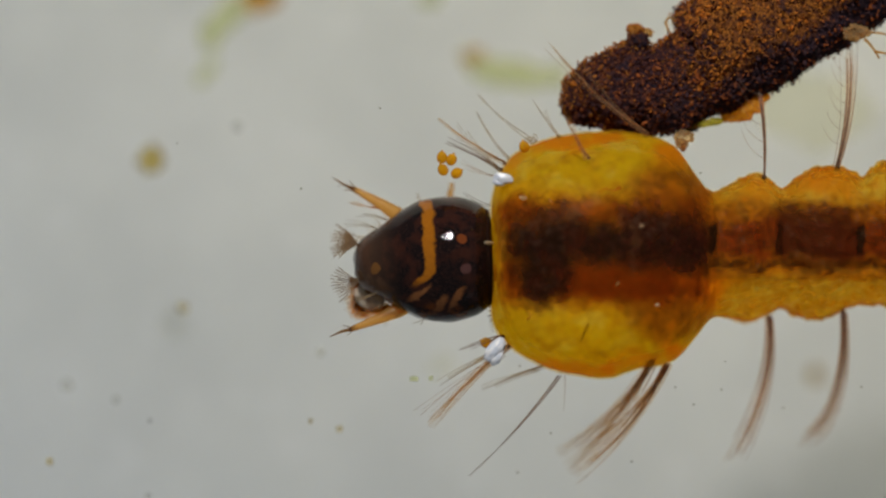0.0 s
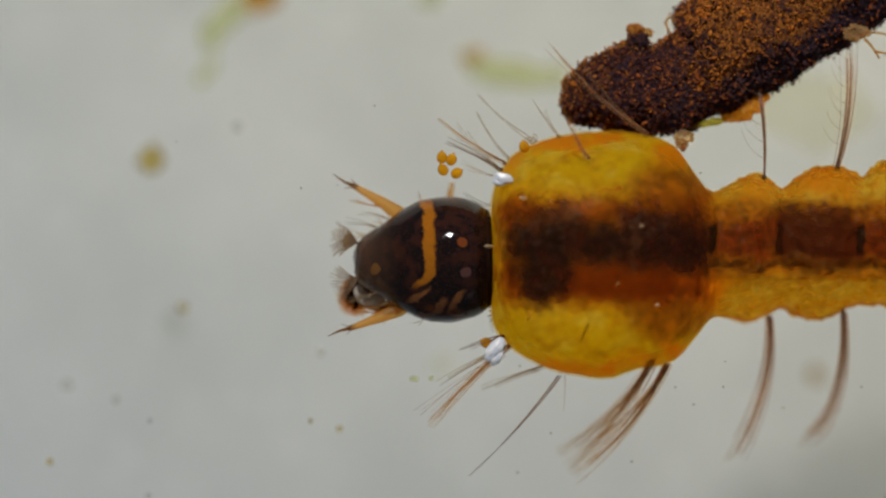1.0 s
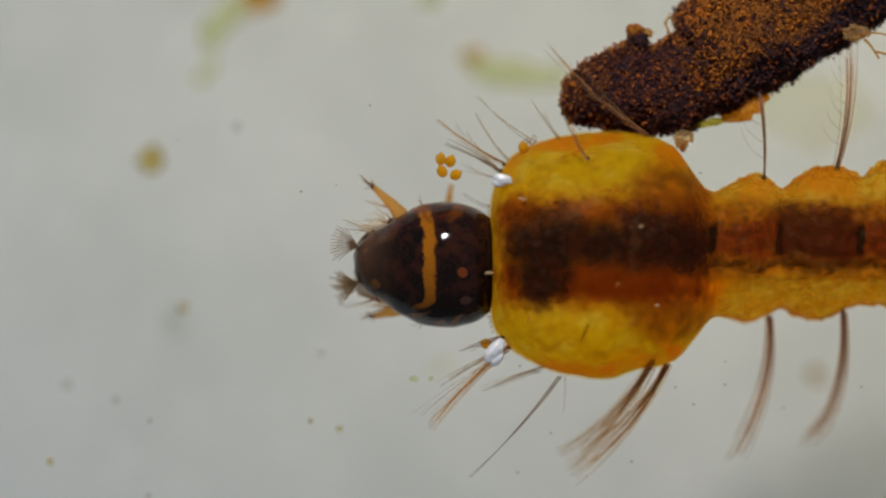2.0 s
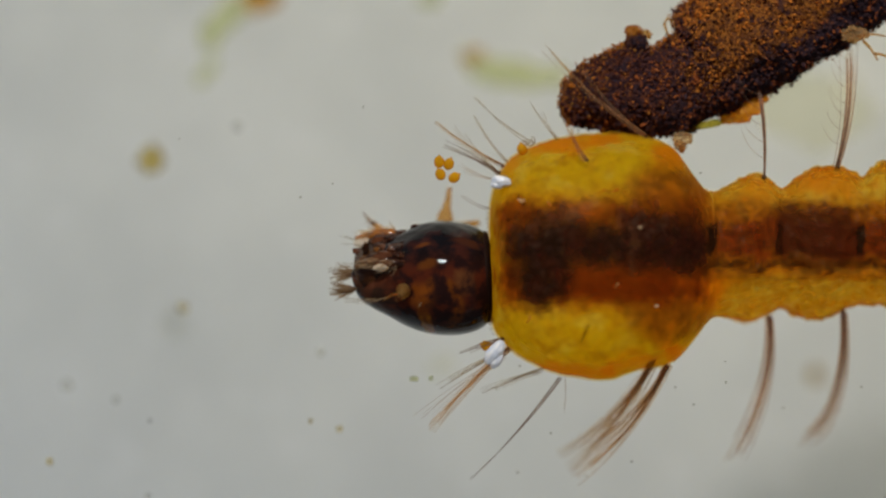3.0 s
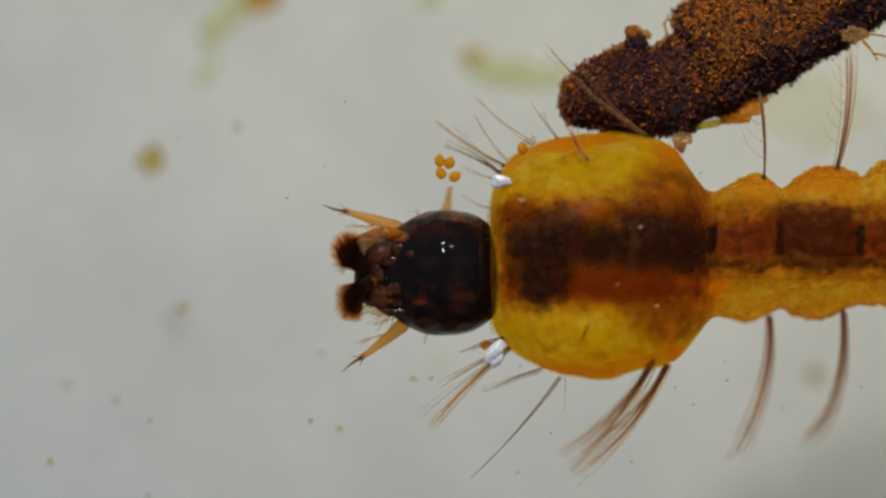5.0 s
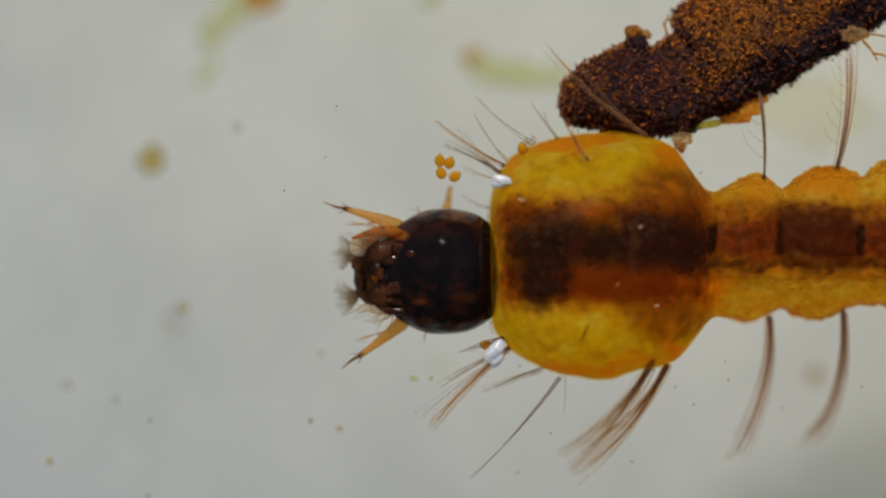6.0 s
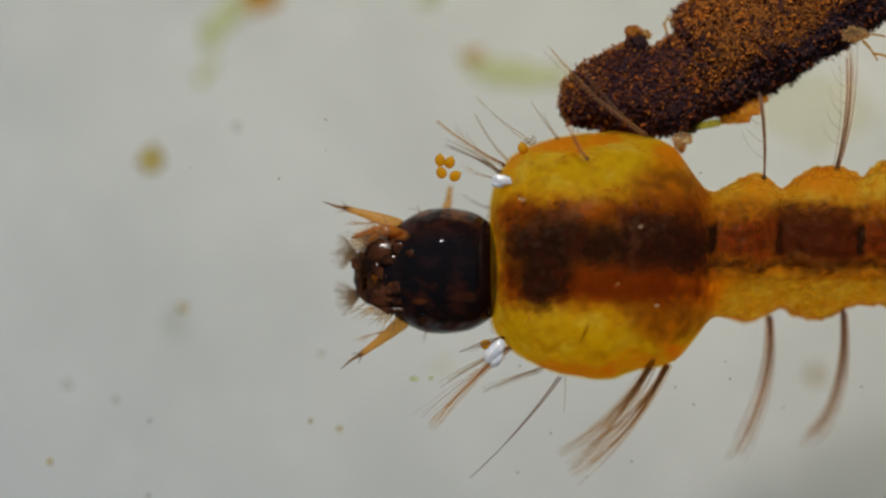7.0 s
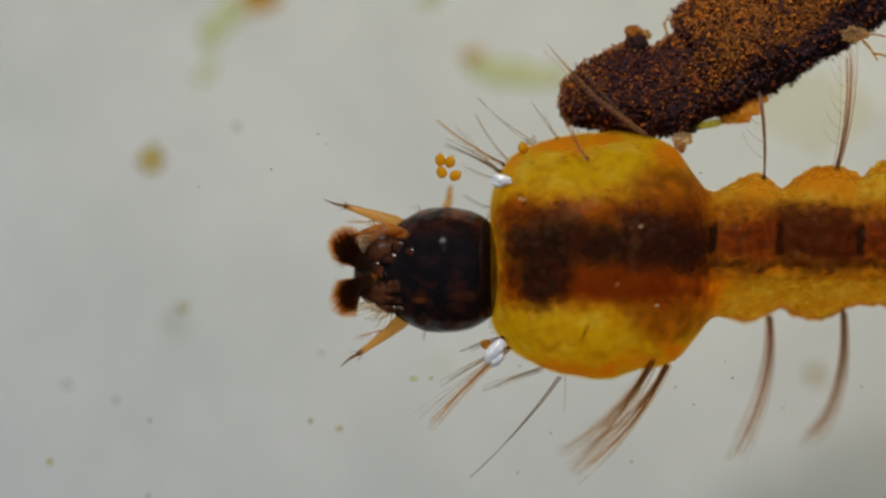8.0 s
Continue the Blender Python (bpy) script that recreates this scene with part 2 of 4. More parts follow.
    # amber patches below the feeler sockets
    low = g.math("MULTIPLY", g.ramp(g.math("ABSOLUTE", g.math("SUBTRACT", side, 1.68)), 0.30, 0.08),
                 g.ramp(g.math("ABSOLUTE", g.math("ADD", g.x, g.math("ADD", g.math("MULTIPLY", wob, 2.2), 120.0))), 28.0, 6.0))
    low = g.math("MULTIPLY", low, g.ramp(g.y, -10.0, 20.0, 0.15, 1.0))
    c = patch(c, g.math("MULTIPLY", low, g.ramp(mid, 0.30, 0.60, 0.0, 0.8)), (0.20, 0.052, 0.006))
    low = g.math("MULTIPLY", g.ramp(g.math("ABSOLUTE", g.math("SUBTRACT", side, 1.9)), 0.3, 0.1),
                 g.ramp(g.math("ABSOLUTE", g.math("ADD", g.x, g.math("ADD", wob, 42.0))), 22.0, 8.0))
    c = patch(c, g.math("MULTIPLY", low, g.ramp(mid, 0.38, 0.65, 0.0, 0.8)), (0.12, 0.045, 0.014))
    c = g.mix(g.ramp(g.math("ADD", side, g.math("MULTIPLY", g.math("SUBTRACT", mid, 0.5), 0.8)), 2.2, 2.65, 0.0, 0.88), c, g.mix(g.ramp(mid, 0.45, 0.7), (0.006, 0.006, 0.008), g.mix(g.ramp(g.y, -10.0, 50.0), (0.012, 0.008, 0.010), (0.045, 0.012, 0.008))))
    for sx, sy, rx, ry, colour in ((-116, 48, 15, 6, (0.13, 0.036, 0.008)), (-40, 44, 22, 10, (0.060, 0.018, 0.008)), (-110, 84, 18, 7, (0.11, 0.032, 0.006)),
                                   (-152, -70, 20, 8, (0.26, 0.085, 0.014))):
        ax, ay = g.math("MULTIPLY", g.math("SUBTRACT", g.x, float(sx)), 1 / rx), g.math("MULTIPLY", g.math("SUBTRACT", g.y, float(sy)), 1 / ry)
        q = g.math("ADD", g.math("SQRT", g.math("ADD", g.math("MULTIPLY", ax, ax), g.math("MULTIPLY", ay, ay))), g.math("MULTIPLY", wob, 0.07))
        c = patch(c, g.math("MULTIPLY", g.ramp(q, 1.4, 0.5, 0.0, 0.85), g.ramp(g.z, -16, -34)), colour)
    return g.done(g.coat(c, g.ramp(fine, 0.3, 0.8, 0.03, 0.07), g.bump(g.noise(9, 4, 0.6), 3.0, g.ramp(side, 1.2, 2.3, 0.07, 0.14)), 0.0, g.ramp(side, 0.8, 1.5, 0.26, 0.12)))


def simple(name, a, b, size=10.0, rough=0.4, clear=0.0, relief=1.5, tint=None):
    g = Nodes(name)
    c = g.mix(g.ramp(g.noise(size, 4), 0.35, 0.68), a, b)
    skin = g.coat(c, rough, g.bump(g.noise(size * 0.4, 4), relief, 0.7))
    if not clear:
        return g.done(skin)
    return g.done(g.blend(1 - clear, g.thin("Transparent", tint or a), g.blend(0.4, skin, g.thin("Translucent", c))))


def feeler_material():
    g = Nodes("feeler_shell")
    f = g.math("ADD", g.x, g.math("MULTIPLY", g.noise(12), 8.0))
    c = g.mix(g.ramp(f, -88, -104), g.mix(g.noise(9), (0.80, 0.42, 0.10), (0.95, 0.64, 0.25)), (0.30, 0.12, 0.04))
    body = g.blend(0.5, g.coat(c, 0.3), g.thin("Translucent", c))
    return g.done(g.blend(0.32, g.thin("Transparent", g.mix(0.55, c, (0.98, 0.78, 0.42))), body))


def brush_material():
    """Brush hairs, dark where they stand dense and paler towards the tips."""
    g = Nodes("brush_hair")
    far = g.vec("LENGTH", g.v)
    c = g.mix(g.ramp(far, 58.0, 100.0), (0.060, 0.026, 0.012), (0.52, 0.29, 0.10))
    body = g.blend(0.4, g.coat(c, 0.45), g.thin("Translucent", c))
    return g.done(g.blend(g.ramp(far, 30.0, 78.0, 0.40, 0.05), g.thin("Transparent", (0.95, 0.73, 0.44)), body))


def rust_and_shade(g):
    """Where the clump is rusty and where it stays dark, along its own length, with shade painted along its lower edge.
    """
    big, mid = g.noise(90, 2), g.noise(15, 4, 0.65)
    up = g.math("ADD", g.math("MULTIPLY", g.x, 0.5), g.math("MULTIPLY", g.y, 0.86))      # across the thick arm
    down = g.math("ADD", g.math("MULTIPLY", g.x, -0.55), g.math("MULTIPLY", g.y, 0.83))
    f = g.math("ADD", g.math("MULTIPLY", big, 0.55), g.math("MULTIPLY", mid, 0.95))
    f = g.math("ADD", f, g.ramp(down, -78.0, -30.0, -0.34, 0.08))                         # painted shade: the lower edge is nearly black
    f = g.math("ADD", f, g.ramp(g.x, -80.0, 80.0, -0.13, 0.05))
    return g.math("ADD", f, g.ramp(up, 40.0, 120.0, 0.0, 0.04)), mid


def crust_material():
    g = Nodes("crust")
    f, mid = rust_and_shade(g)
    fine, grit = g.noise(7, 4, 0.65), g.noise(3.5, 3)
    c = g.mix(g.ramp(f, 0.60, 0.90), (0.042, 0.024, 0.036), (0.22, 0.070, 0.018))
    c = g.mix(g.math("MULTIPLY", g.ramp(f, 0.70, 0.92), g.ramp(fine, 0.44, 0.58, 0.0, 0.85)), c, (0.62, 0.22, 0.026))
    c = g.mix(g.ramp(grit, 0.52, 0.64, 0.0, 0.75), c, (0.022, 0.013, 0.018))
    c = g.mix(g.math("MULTIPLY", g.ramp(g.x, -20.0, -90.0), g.ramp(mid, 0.46, 0.64, 0.0, 0.6)), c, (0.15, 0.030, 0.014))
    return g.done(g.coat(c, 0.75, g.bump(g.math("ADD", fine, g.math("MULTIPLY", grit, 0.6)), 9.0, 1.0), 0.0, 0.15))


def grain_material():
    g = Nodes("crust_grain")
    n = g.t.nodes.new("ShaderNodeNewGeometry")
    k = n.outputs["Random Per Island"]
    f, mid = rust_and_shade(g)
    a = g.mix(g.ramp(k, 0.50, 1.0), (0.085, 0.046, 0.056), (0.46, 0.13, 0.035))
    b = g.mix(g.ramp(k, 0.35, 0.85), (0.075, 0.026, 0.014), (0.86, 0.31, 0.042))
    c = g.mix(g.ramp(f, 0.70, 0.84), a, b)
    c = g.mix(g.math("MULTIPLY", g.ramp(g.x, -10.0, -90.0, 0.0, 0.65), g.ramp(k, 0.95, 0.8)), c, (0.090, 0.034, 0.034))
    body = g.blend(0.3, g.coat(c, 0.7, None, 0.0, 0.15), g.thin("Translucent", c))
    return g.done(g.blend(0.80, g.thin("Transparent", (0.95, 0.62, 0.25)), body))


def silver_material():
    """The skin of an air bubble, its mirror-bright glare painted as white and pale blue folds."""
    g = Nodes("silver_skin")
    folds = g.noise(1.0, 3, 0.55, g.vec("MULTIPLY", g.v, (1 / 16, 1 / 5, 1 / 8)))
    c = g.mix(g.ramp(folds, 0.40, 0.62), (0.78, 0.84, 0.95), (0.99, 0.99, 1.0))
    return g.done(g.blend(0.12, g.coat(c, 0.16, g.bump(folds, 3.5, 0.6), 0.0, 1.0), g.thin("Transparent", (0.95, 0.97, 1.0))))


PLATE = plate_material()
TRUNK_FAT = flank_material(True)
THORAX_SKIN = flank_material(False)
JOINT = joint_material()
SHELL = head_material()
FEELER = feeler_material()
HAIR = simple("brown_hair", (0.66, 0.42, 0.25), (0.78, 0.55, 0.36), 30, 0.4, 0.75, 1.0, (0.96, 0.83, 0.66))
HAIR_SOFT = simple("soft_hair", (0.60, 0.42, 0.31), (0.72, 0.54, 0.42), 30, 0.5, 0.80, 1.0, (0.96, 0.87, 0.79))
PALP = simple("palp_hair", (0.78, 0.58, 0.38), (0.88, 0.72, 0.54), 20, 0.3, 0.84, 1.0, (0.985, 0.93, 0.84))
HAIR_PALE = simple("pale_hair", (0.50, 0.38, 0.22), (0.60, 0.47, 0.30), 30, 0.4, 0.62, 1.0, (0.90, 0.80, 0.64))
HAIR_TAN = simple("tan_hair", (0.70, 0.44, 0.25), (0.82, 0.58, 0.37), 30, 0.4, 0.80, 1.0, (0.965, 0.85, 0.69))
FAN = simple("fan_hair", (0.32, 0.21, 0.12), (0.44, 0.31, 0.19), 20, 0.4, 0.50, 1.0, (0.84, 0.70, 0.52))
HAIR_DARK = simple("dark_hair", (0.24, 0.14, 0.085), (0.36, 0.22, 0.14), 30, 0.4, 0.48, 1.0, (0.72, 0.55, 0.42))
BRUSH = brush_material()
JAW = simple("jaw_shell", (0.040, 0.016, 0.011), (0.22, 0.075, 0.030), 26, 0.15, 0.30, 0.25, (0.60, 0.30, 0.14))
LIP = simple("lip_shell", (0.020, 0.010, 0.008), (0.20, 0.080, 0.024), 24, 0.14, 0.32, 0.4, (0.66, 0.36, 0.16))
CREAM = simple("cream_palp", (0.86, 0.76, 0.62), (0.92, 0.85, 0.74), 14, 0.3, 0.38, 1.0, (0.99, 0.95, 0.88))
CLAW = simple("amber_claw", (0.30, 0.085, 0.012), (0.74, 0.30, 0.04), 24, 0.10, 0.5, 1.0, (0.97, 0.60, 0.20))
EGG = simple("amber_egg", (0.80, 0.42, 0.010), (0.92, 0.55, 0.025), 8, 0.06, 0.45, 0.2, (0.97, 0.68, 0.06))
SLIME = simple("orange_slime", (0.85, 0.34, 0.02), (0.96, 0.52, 0.08), 9, 0.5, 0.55, 3.0, (1.0, 0.60, 0.10))
RIND = simple("rust_rind", (0.42, 0.15, 0.02), (0.78, 0.36, 0.06), 8, 0.7, 0.40, 4.0, (0.92, 0.60, 0.24))
CRUST, GRAIN = crust_material(), grain_material()
WART = simple("pale_wart", (0.75, 0.55, 0.30), (0.85, 0.7, 0.5), 6, 0.12, 0.4, 1.0, (0.95, 0.8, 0.5))
SOCKET = simple("brown_socket", (0.07, 0.035, 0.02), (0.22, 0.11, 0.05), 4, 0.4, 0.2, 1.0, (0.7, 0.45, 0.25))
GLOSS = simple("shiny_brown", (0.014, 0.007, 0.006), (0.07, 0.028, 0.014), 9, 0.16, 0.0, 0.9)
SILVER = silver_material()
ORANGE = simple("orange_film", (0.80, 0.33, 0.03), (0.92, 0.52, 0.12), 9, 0.5, 0.55, 3.0, (1.0, 0.66, 0.18))
FLUFF = simple("orange_fluff", (0.55, 0.24, 0.05), (0.80, 0.48, 0.18), 8, 0.7, 0.60, 4.0, (0.98, 0.80, 0.48))
TAN = simple("tan_fluff", (0.72, 0.46, 0.20), (0.85, 0.64, 0.38), 8, 0.7, 0.72, 4.0, (0.985, 0.87, 0.66))
MOSS = simple("green_film", (0.46, 0.40, 0.04), (0.66, 0.48, 0.06), 10, 0.6, 0.60, 3.0, (0.86, 0.82, 0.30))
ALGA = simple("pale_alga", (0.62, 0.66, 0.30), (0.72, 0.72, 0.40), 30, 0.7, 0.80, 3.0, (0.955, 0.968, 0.80))
FILM = simple("yellow_film", (0.75, 0.74, 0.5), (0.8, 0.78, 0.55), 60, 0.8, 0.96, 2.0, (0.995, 0.99, 0.93))
RUST = simple("rust_dirt", (0.55, 0.36, 0.10), (0.62, 0.45, 0.18), 12, 0.8, 0.70, 3.0, (0.93, 0.85, 0.60))
OCHRE = simple("ochre_dirt", (0.68, 0.38, 0.09), (0.76, 0.50, 0.16), 12, 0.8, 0.70, 3.0, (0.97, 0.81, 0.46))
OLIVE = simple("olive_dirt", (0.50, 0.38, 0.09), (0.62, 0.48, 0.16), 12, 0.8, 0.68, 3.0, (0.93, 0.87, 0.58))
DUST = simple("grey_dust", (0.55, 0.53, 0.47), (0.6, 0.58, 0.52), 12, 0.8, 0.90, 3.0, (0.975, 0.975, 0.96))
PALE_DUST = simple("tan_dust", (0.62, 0.50, 0.28), (0.68, 0.58, 0.36), 8, 0.8, 0.80, 3.0, (0.98, 0.94, 0.80))
SPECK = simple("dark_speck", (0.08, 0.065, 0.025), (0.22, 0.18, 0.06), 3, 0.6)


# ---- building helpers ----
def at(px, py, z=0.0):
    """A place in the world, in units, by where it lies across the view and its height over the plane of focus."""
    k = (DIST - z) / DIST
    return Vector(((px - 784) * k, (441 - py) * k, RISE + z))


def part(name, bm, material, parent=None, label="", smooth=True):
    for v in bm.verts:
        v.co *= U
    me = bpy.data.meshes.new(name)
    bm.to_mesh(me)
    bm.free()
    me.materials.append(material)
    if smooth:
        me.shade_smooth()
    ob = new(name, me)
    ob.parent = parent
    return tagged(ob, label) if label else ob


def thing(name, place, label, category, group="", kind=""):
    ob = tagged(new(name), label, category, group, kind)
    ob.location = place * U
    return ob


def loft(bm, rings, close=(True, True)):
    made = [[bm.verts.new(p) for p in ring] for ring in rings]
    n = len(made[0])
    for a, b in zip(made, made[1:]):
        for i in range(n):
            bm.faces.new((a[i], a[(i + 1) % n], b[(i + 1) % n], b[i]))
    if close[0]:
        bm.faces.new(made[0][::-1])
    if close[1]:
        bm.faces.new(made[-1])
    return bm


def tube(bm, pts, radii, n=6):
    pts = [Vector(p) for p in pts]
    rings = []
    for i, p in enumerate(pts):
        d = (pts[min(i + 1, len(pts) - 1)] - pts[max(i - 1, 0)]).normalized()
        a = d.orthogonal().normalized()
        b = d.cross(a)
        rings.append([p + radii[i] * (math.cos(2 * math.pi * k / n) * a + math.sin(2 * math.pi * k / n) * b) for k in range(n)])
    # keep the rings from twisting against one another
    for i in range(1, n and len(rings)):
        best = min(range(n), key=lambda s: (rings[i][s] - rings[i - 1][0]).length)
        rings[i] = rings[i][best:] + rings[i][:best]
        if (rings[i][1] - rings[i - 1][1]).length > (rings[i][-1] - rings[i - 1][1]).length:
            rings[i] = [rings[i][0]] + rings[i][:0:-1]
    return loft(bm, rings)


def strand(bm, a, b, bend, r0, r1=0.3, steps=8, n=4):
    """One hair from a to b, bowed by bend (a vector) in its middle."""
    a, b, bend = Vector(a), Vector(b), Vector(bend)
    pts = [a.lerp(b, s) + bend * (4 * s * (1 - s)) for s in (i / steps for i in range(steps + 1))]
    return tube(bm, pts, [r0 + (r1 - r0) * i / steps for i in range(steps + 1)], n)


def blob(bm, centre, size, rough, seed, sub=3, grain=0.8):
    """An uneven lump."""
    got = bmesh.ops.create_icosphere(bm, subdivisions=sub, radius=1.0)["verts"]
    c, s = Vector(centre), Vector(size)
    for v in got:
        n = v.co.normalized()
        k = 1 + rough * noise.noise(n * 1.6 / grain + Vector((seed, 0, 0))) + 0.4 * rough * noise.noise(n * 5 / grain + Vector((0, seed, 0)))
        v.co = c + Vector((n.x * s.x, n.y * s.y, n.z * s.z)) * k
    return bm


def curve_through(table, x):
    """Smooth value at x from rows of (x, value)."""
    xs, ys = [r[0] for r in table], [r[1] for r in table]
    x = min(max(x, xs[0]), xs[-1])
    i = min(max(k for k in range(len(xs)) if xs[k] <= x), len(xs) - 2)
    s = (x - xs[i]) / (xs[i + 1] - xs[i])
    m = [(ys[min(k + 1, len(ys) - 1)] - ys[max(k - 1, 0)]) / (xs[min(k + 1, len(xs) - 1)] - xs[max(k - 1, 0)]) for k in (i, i + 1)]
    w = xs[i + 1] - xs[i]
    return ((2 * s**3 - 3 * s**2 + 1) * ys[i] + (s**3 - 2 * s**2 + s) * w * m[0] + (3 * s**2 - 2 * s**3) * ys[i + 1] + (s**3 - s**2) * w * m[1])


# ---- the lit plate under the water ----
def lit_plate():
    bm = bmesh.new()
    bmesh.ops.create_cube(bm, size=1.0)
    for v in bm.verts:
        v.co = Vector((v.co.x * 9000, v.co.y * 7000, (v.co.z - 0.5) * 160))
    bmesh.ops.bevel(bm, geom=bm.edges[:], offset=40, segments=3, affect="EDGES")
    ob = part("ground", bm, PLATE, None, "", False)
    return tagged(ob, "milky white translucent plate lit from below", "plate", "", "structure")


lit_plate()

# ---- the larva ----
HOME = at(1065, 450)
LARVA = thing("mosquito_larva", HOME, "yellow mosquito larva with a dark brown head and bristles", "larva")


def lp(px, py, z=0.0):
    """A place on the larva, in its own space."""
    return at(px, py, z) - HOME


# Outline of the trunk: along its length, the reach to either flank and the height of the back.
TOP = [(-199, 62), (-197, 95), (-185, 140), (-165, 170), (-120, 196), (-60, 212), (15, 219), (85, 212), (130, 187), (160, 150), (185, 118), (200, 113), (225, 124), (265, 141),
       (295, 133), (320, 117), (338, 130), (375, 153), (415, 153), (440, 146), (460, 137), (480, 152), (510, 166), (545, 170), (585, 150), (602, 138), (640, 160), (690, 158), (735, 120)]
LOW = [(-199, 80), (-197, 115), (-180, 148), (-140, 182), (-65, 212), (5, 221), (65, 205), (125, 191), (165, 150), (184, 124), (200, 112), (235, 115), (270, 121), (300, 112),
       (323, 98), (345, 109), (395, 120), (425, 110), (446, 96), (503, 92), (545, 98), (585, 84), (602, 76), (640, 90), (690, 88), (735, 60)]
TALL = [(-199, 60), (-185, 130), (-130, 178), (-40, 196), (60, 190), (140, 150), (185, 108), (200, 100), (260, 112), (322, 94), (390, 112), (450, 95), (530, 110), (602, 90), (670, 100), (735, 70)]


def trunk(x0, x1, n, k, lumps, seed, close):
    """One length of the trunk, as a hollow shell; close: which ends are shut."""
    rings = []
    for i in range(n + 1):
        x = x0 + (x1 - x0) * (i / n if not close[0] else 1 - math.cos(0.5 * math.pi * i / n))
        t, l, h = (curve_through(q, x) for q in (TOP, LOW, TALL))
        ring = []
        for j in range(144):
            a = 2 * math.pi * j / 144
            c, e = math.cos(a), math.sin(a)
            p = Vector((x, math.copysign(abs(c) ** 0.92, c) * (t if c > 0 else l) * k, math.copysign(abs(e) ** 0.92, e) * h * k))
            q = p * 0.012 + Vector((seed, 0, 0))
            w = 1 + lumps * noise.noise(q) + 0.5 * lumps * noise.noise(q * 2.6) + 0.3 * lumps * noise.noise(q * 6) + 0.28 * lumps * noise.noise(q * 13)
            tail = min(max((x - 185) / 70, 0.0), 1.0)
            w += tail * (0.07 * noise.noise(q * 4.5) + 0.03 * noise.noise(q * 11))
            ring.append(Vector((p.x, p.y * w, p.z * w + 1.8 * tail * min(p.y + 40, 0.0))))
        rings.append(ring)
    if close[0] and k < 1:
        for p in (p for ring in rings for p in ring):
            p.x = x1 + (p.x - x1) * (0.5 + 0.5 * k)
    return loft(bmesh.new(), rings, close)


def thorax(parent):
    skin = part("thorax", trunk(-199, 194, 56, 1.0, 0.02, 3.0, (True, False)), THORAX_SKIN, parent, "clear yellow swollen thorax")
    part("fat_body", trunk(-199, 194, 56, 0.985, 0.024, 3.0, (True, False)), TRUNK_FAT, skin, "yellow and green fat with a dark stripe")
    rng = random.Random(3)
    for px, py, z, r in ((1135, 400, 190, 4), (1163, 540, 168, 4), (1166, 315, 118, 3), (1100, 505, 186, 3), (925, 345, 130, 6), (1060, 340, 168, 3), (1112, 338, 158, 4)):
        bm = bmesh.new()
        blob(bm, lp(px, py, z), (r, r * 0.8, r * 0.7), 0.25, px * 0.1, 2)
        part("wart", bm, WART, skin, "small shiny wart")
    for line, r, mat in ((((934, 552), (940, 556), (938, 562), (933, 566)), 1.6, ORANGE), (((1042, 572), (1036, 586), (1028, 604)), 2.4, HAIR_PALE), (((1100, 504), (1094, 500), (1090, 506)), 2.2, WART),
                         (((1060, 340), (1072, 334), (1086, 338), (1098, 332)), 2.4, ORANGE), (((920, 348), (926, 352), (932, 350)), 3.5, WART), (((972, 352), (978, 360)), 2.0, ORANGE)):
        bm = bmesh.new()
        way = [lp(px, py, curve_through(TALL, px - 1065) * math.sqrt(max(0.0, 1 - ((py - 450) / 221) ** 2)) + 1) for px, py in line]
        tube(bm, way, [r * (0.6 + 0.4 * (i % 2)) for i in range(len(way))], 8)
        part("fleck", bm, mat, skin, "small fleck on the skin")
    bm = bmesh.new()
    for k in range(70):
        y = 90 - 225 * k / 69 + rng.uniform(-2, 2)
        a = Vector((-199 + 6 * abs(y / 130) ** 4, y, rng.uniform(-30, 50)))
        strand(bm, a, a + Vector((rng.uniform(-7, -2), rng.uniform(-3, 3), rng.uniform(-2, 4))), (0, 0, 0), 0.9, 0.4, 2)
    tagged(part("front_fringe", bm, HAIR_DARK, skin, "row of tiny dark bristles"), kind="stuff")
    return skin


THORAX = thorax(LARVA)


def segment(parent, x0, x1, seed):
    ob = part("abdomen_segment", trunk(x0, x1, 40, 1.0, 0.02, 3.0, (False, x1 > 700)), THORAX_SKIN, parent, "clear yellow abdomen segment")
    part("fat_body", trunk(x0, x1, 40, 0.985, 0.024, seed, (False, x1 > 700)), TRUNK_FAT, ob, "yellow fat with a dark stripe")
    return ob


SEGMENTS = [segment(LARVA, 192, 321, 3.0), segment(LARVA, 321, 452, 3.0), segment(LARVA, 452, 600, 3.0), segment(LARVA, 600, 735, 3.0)]


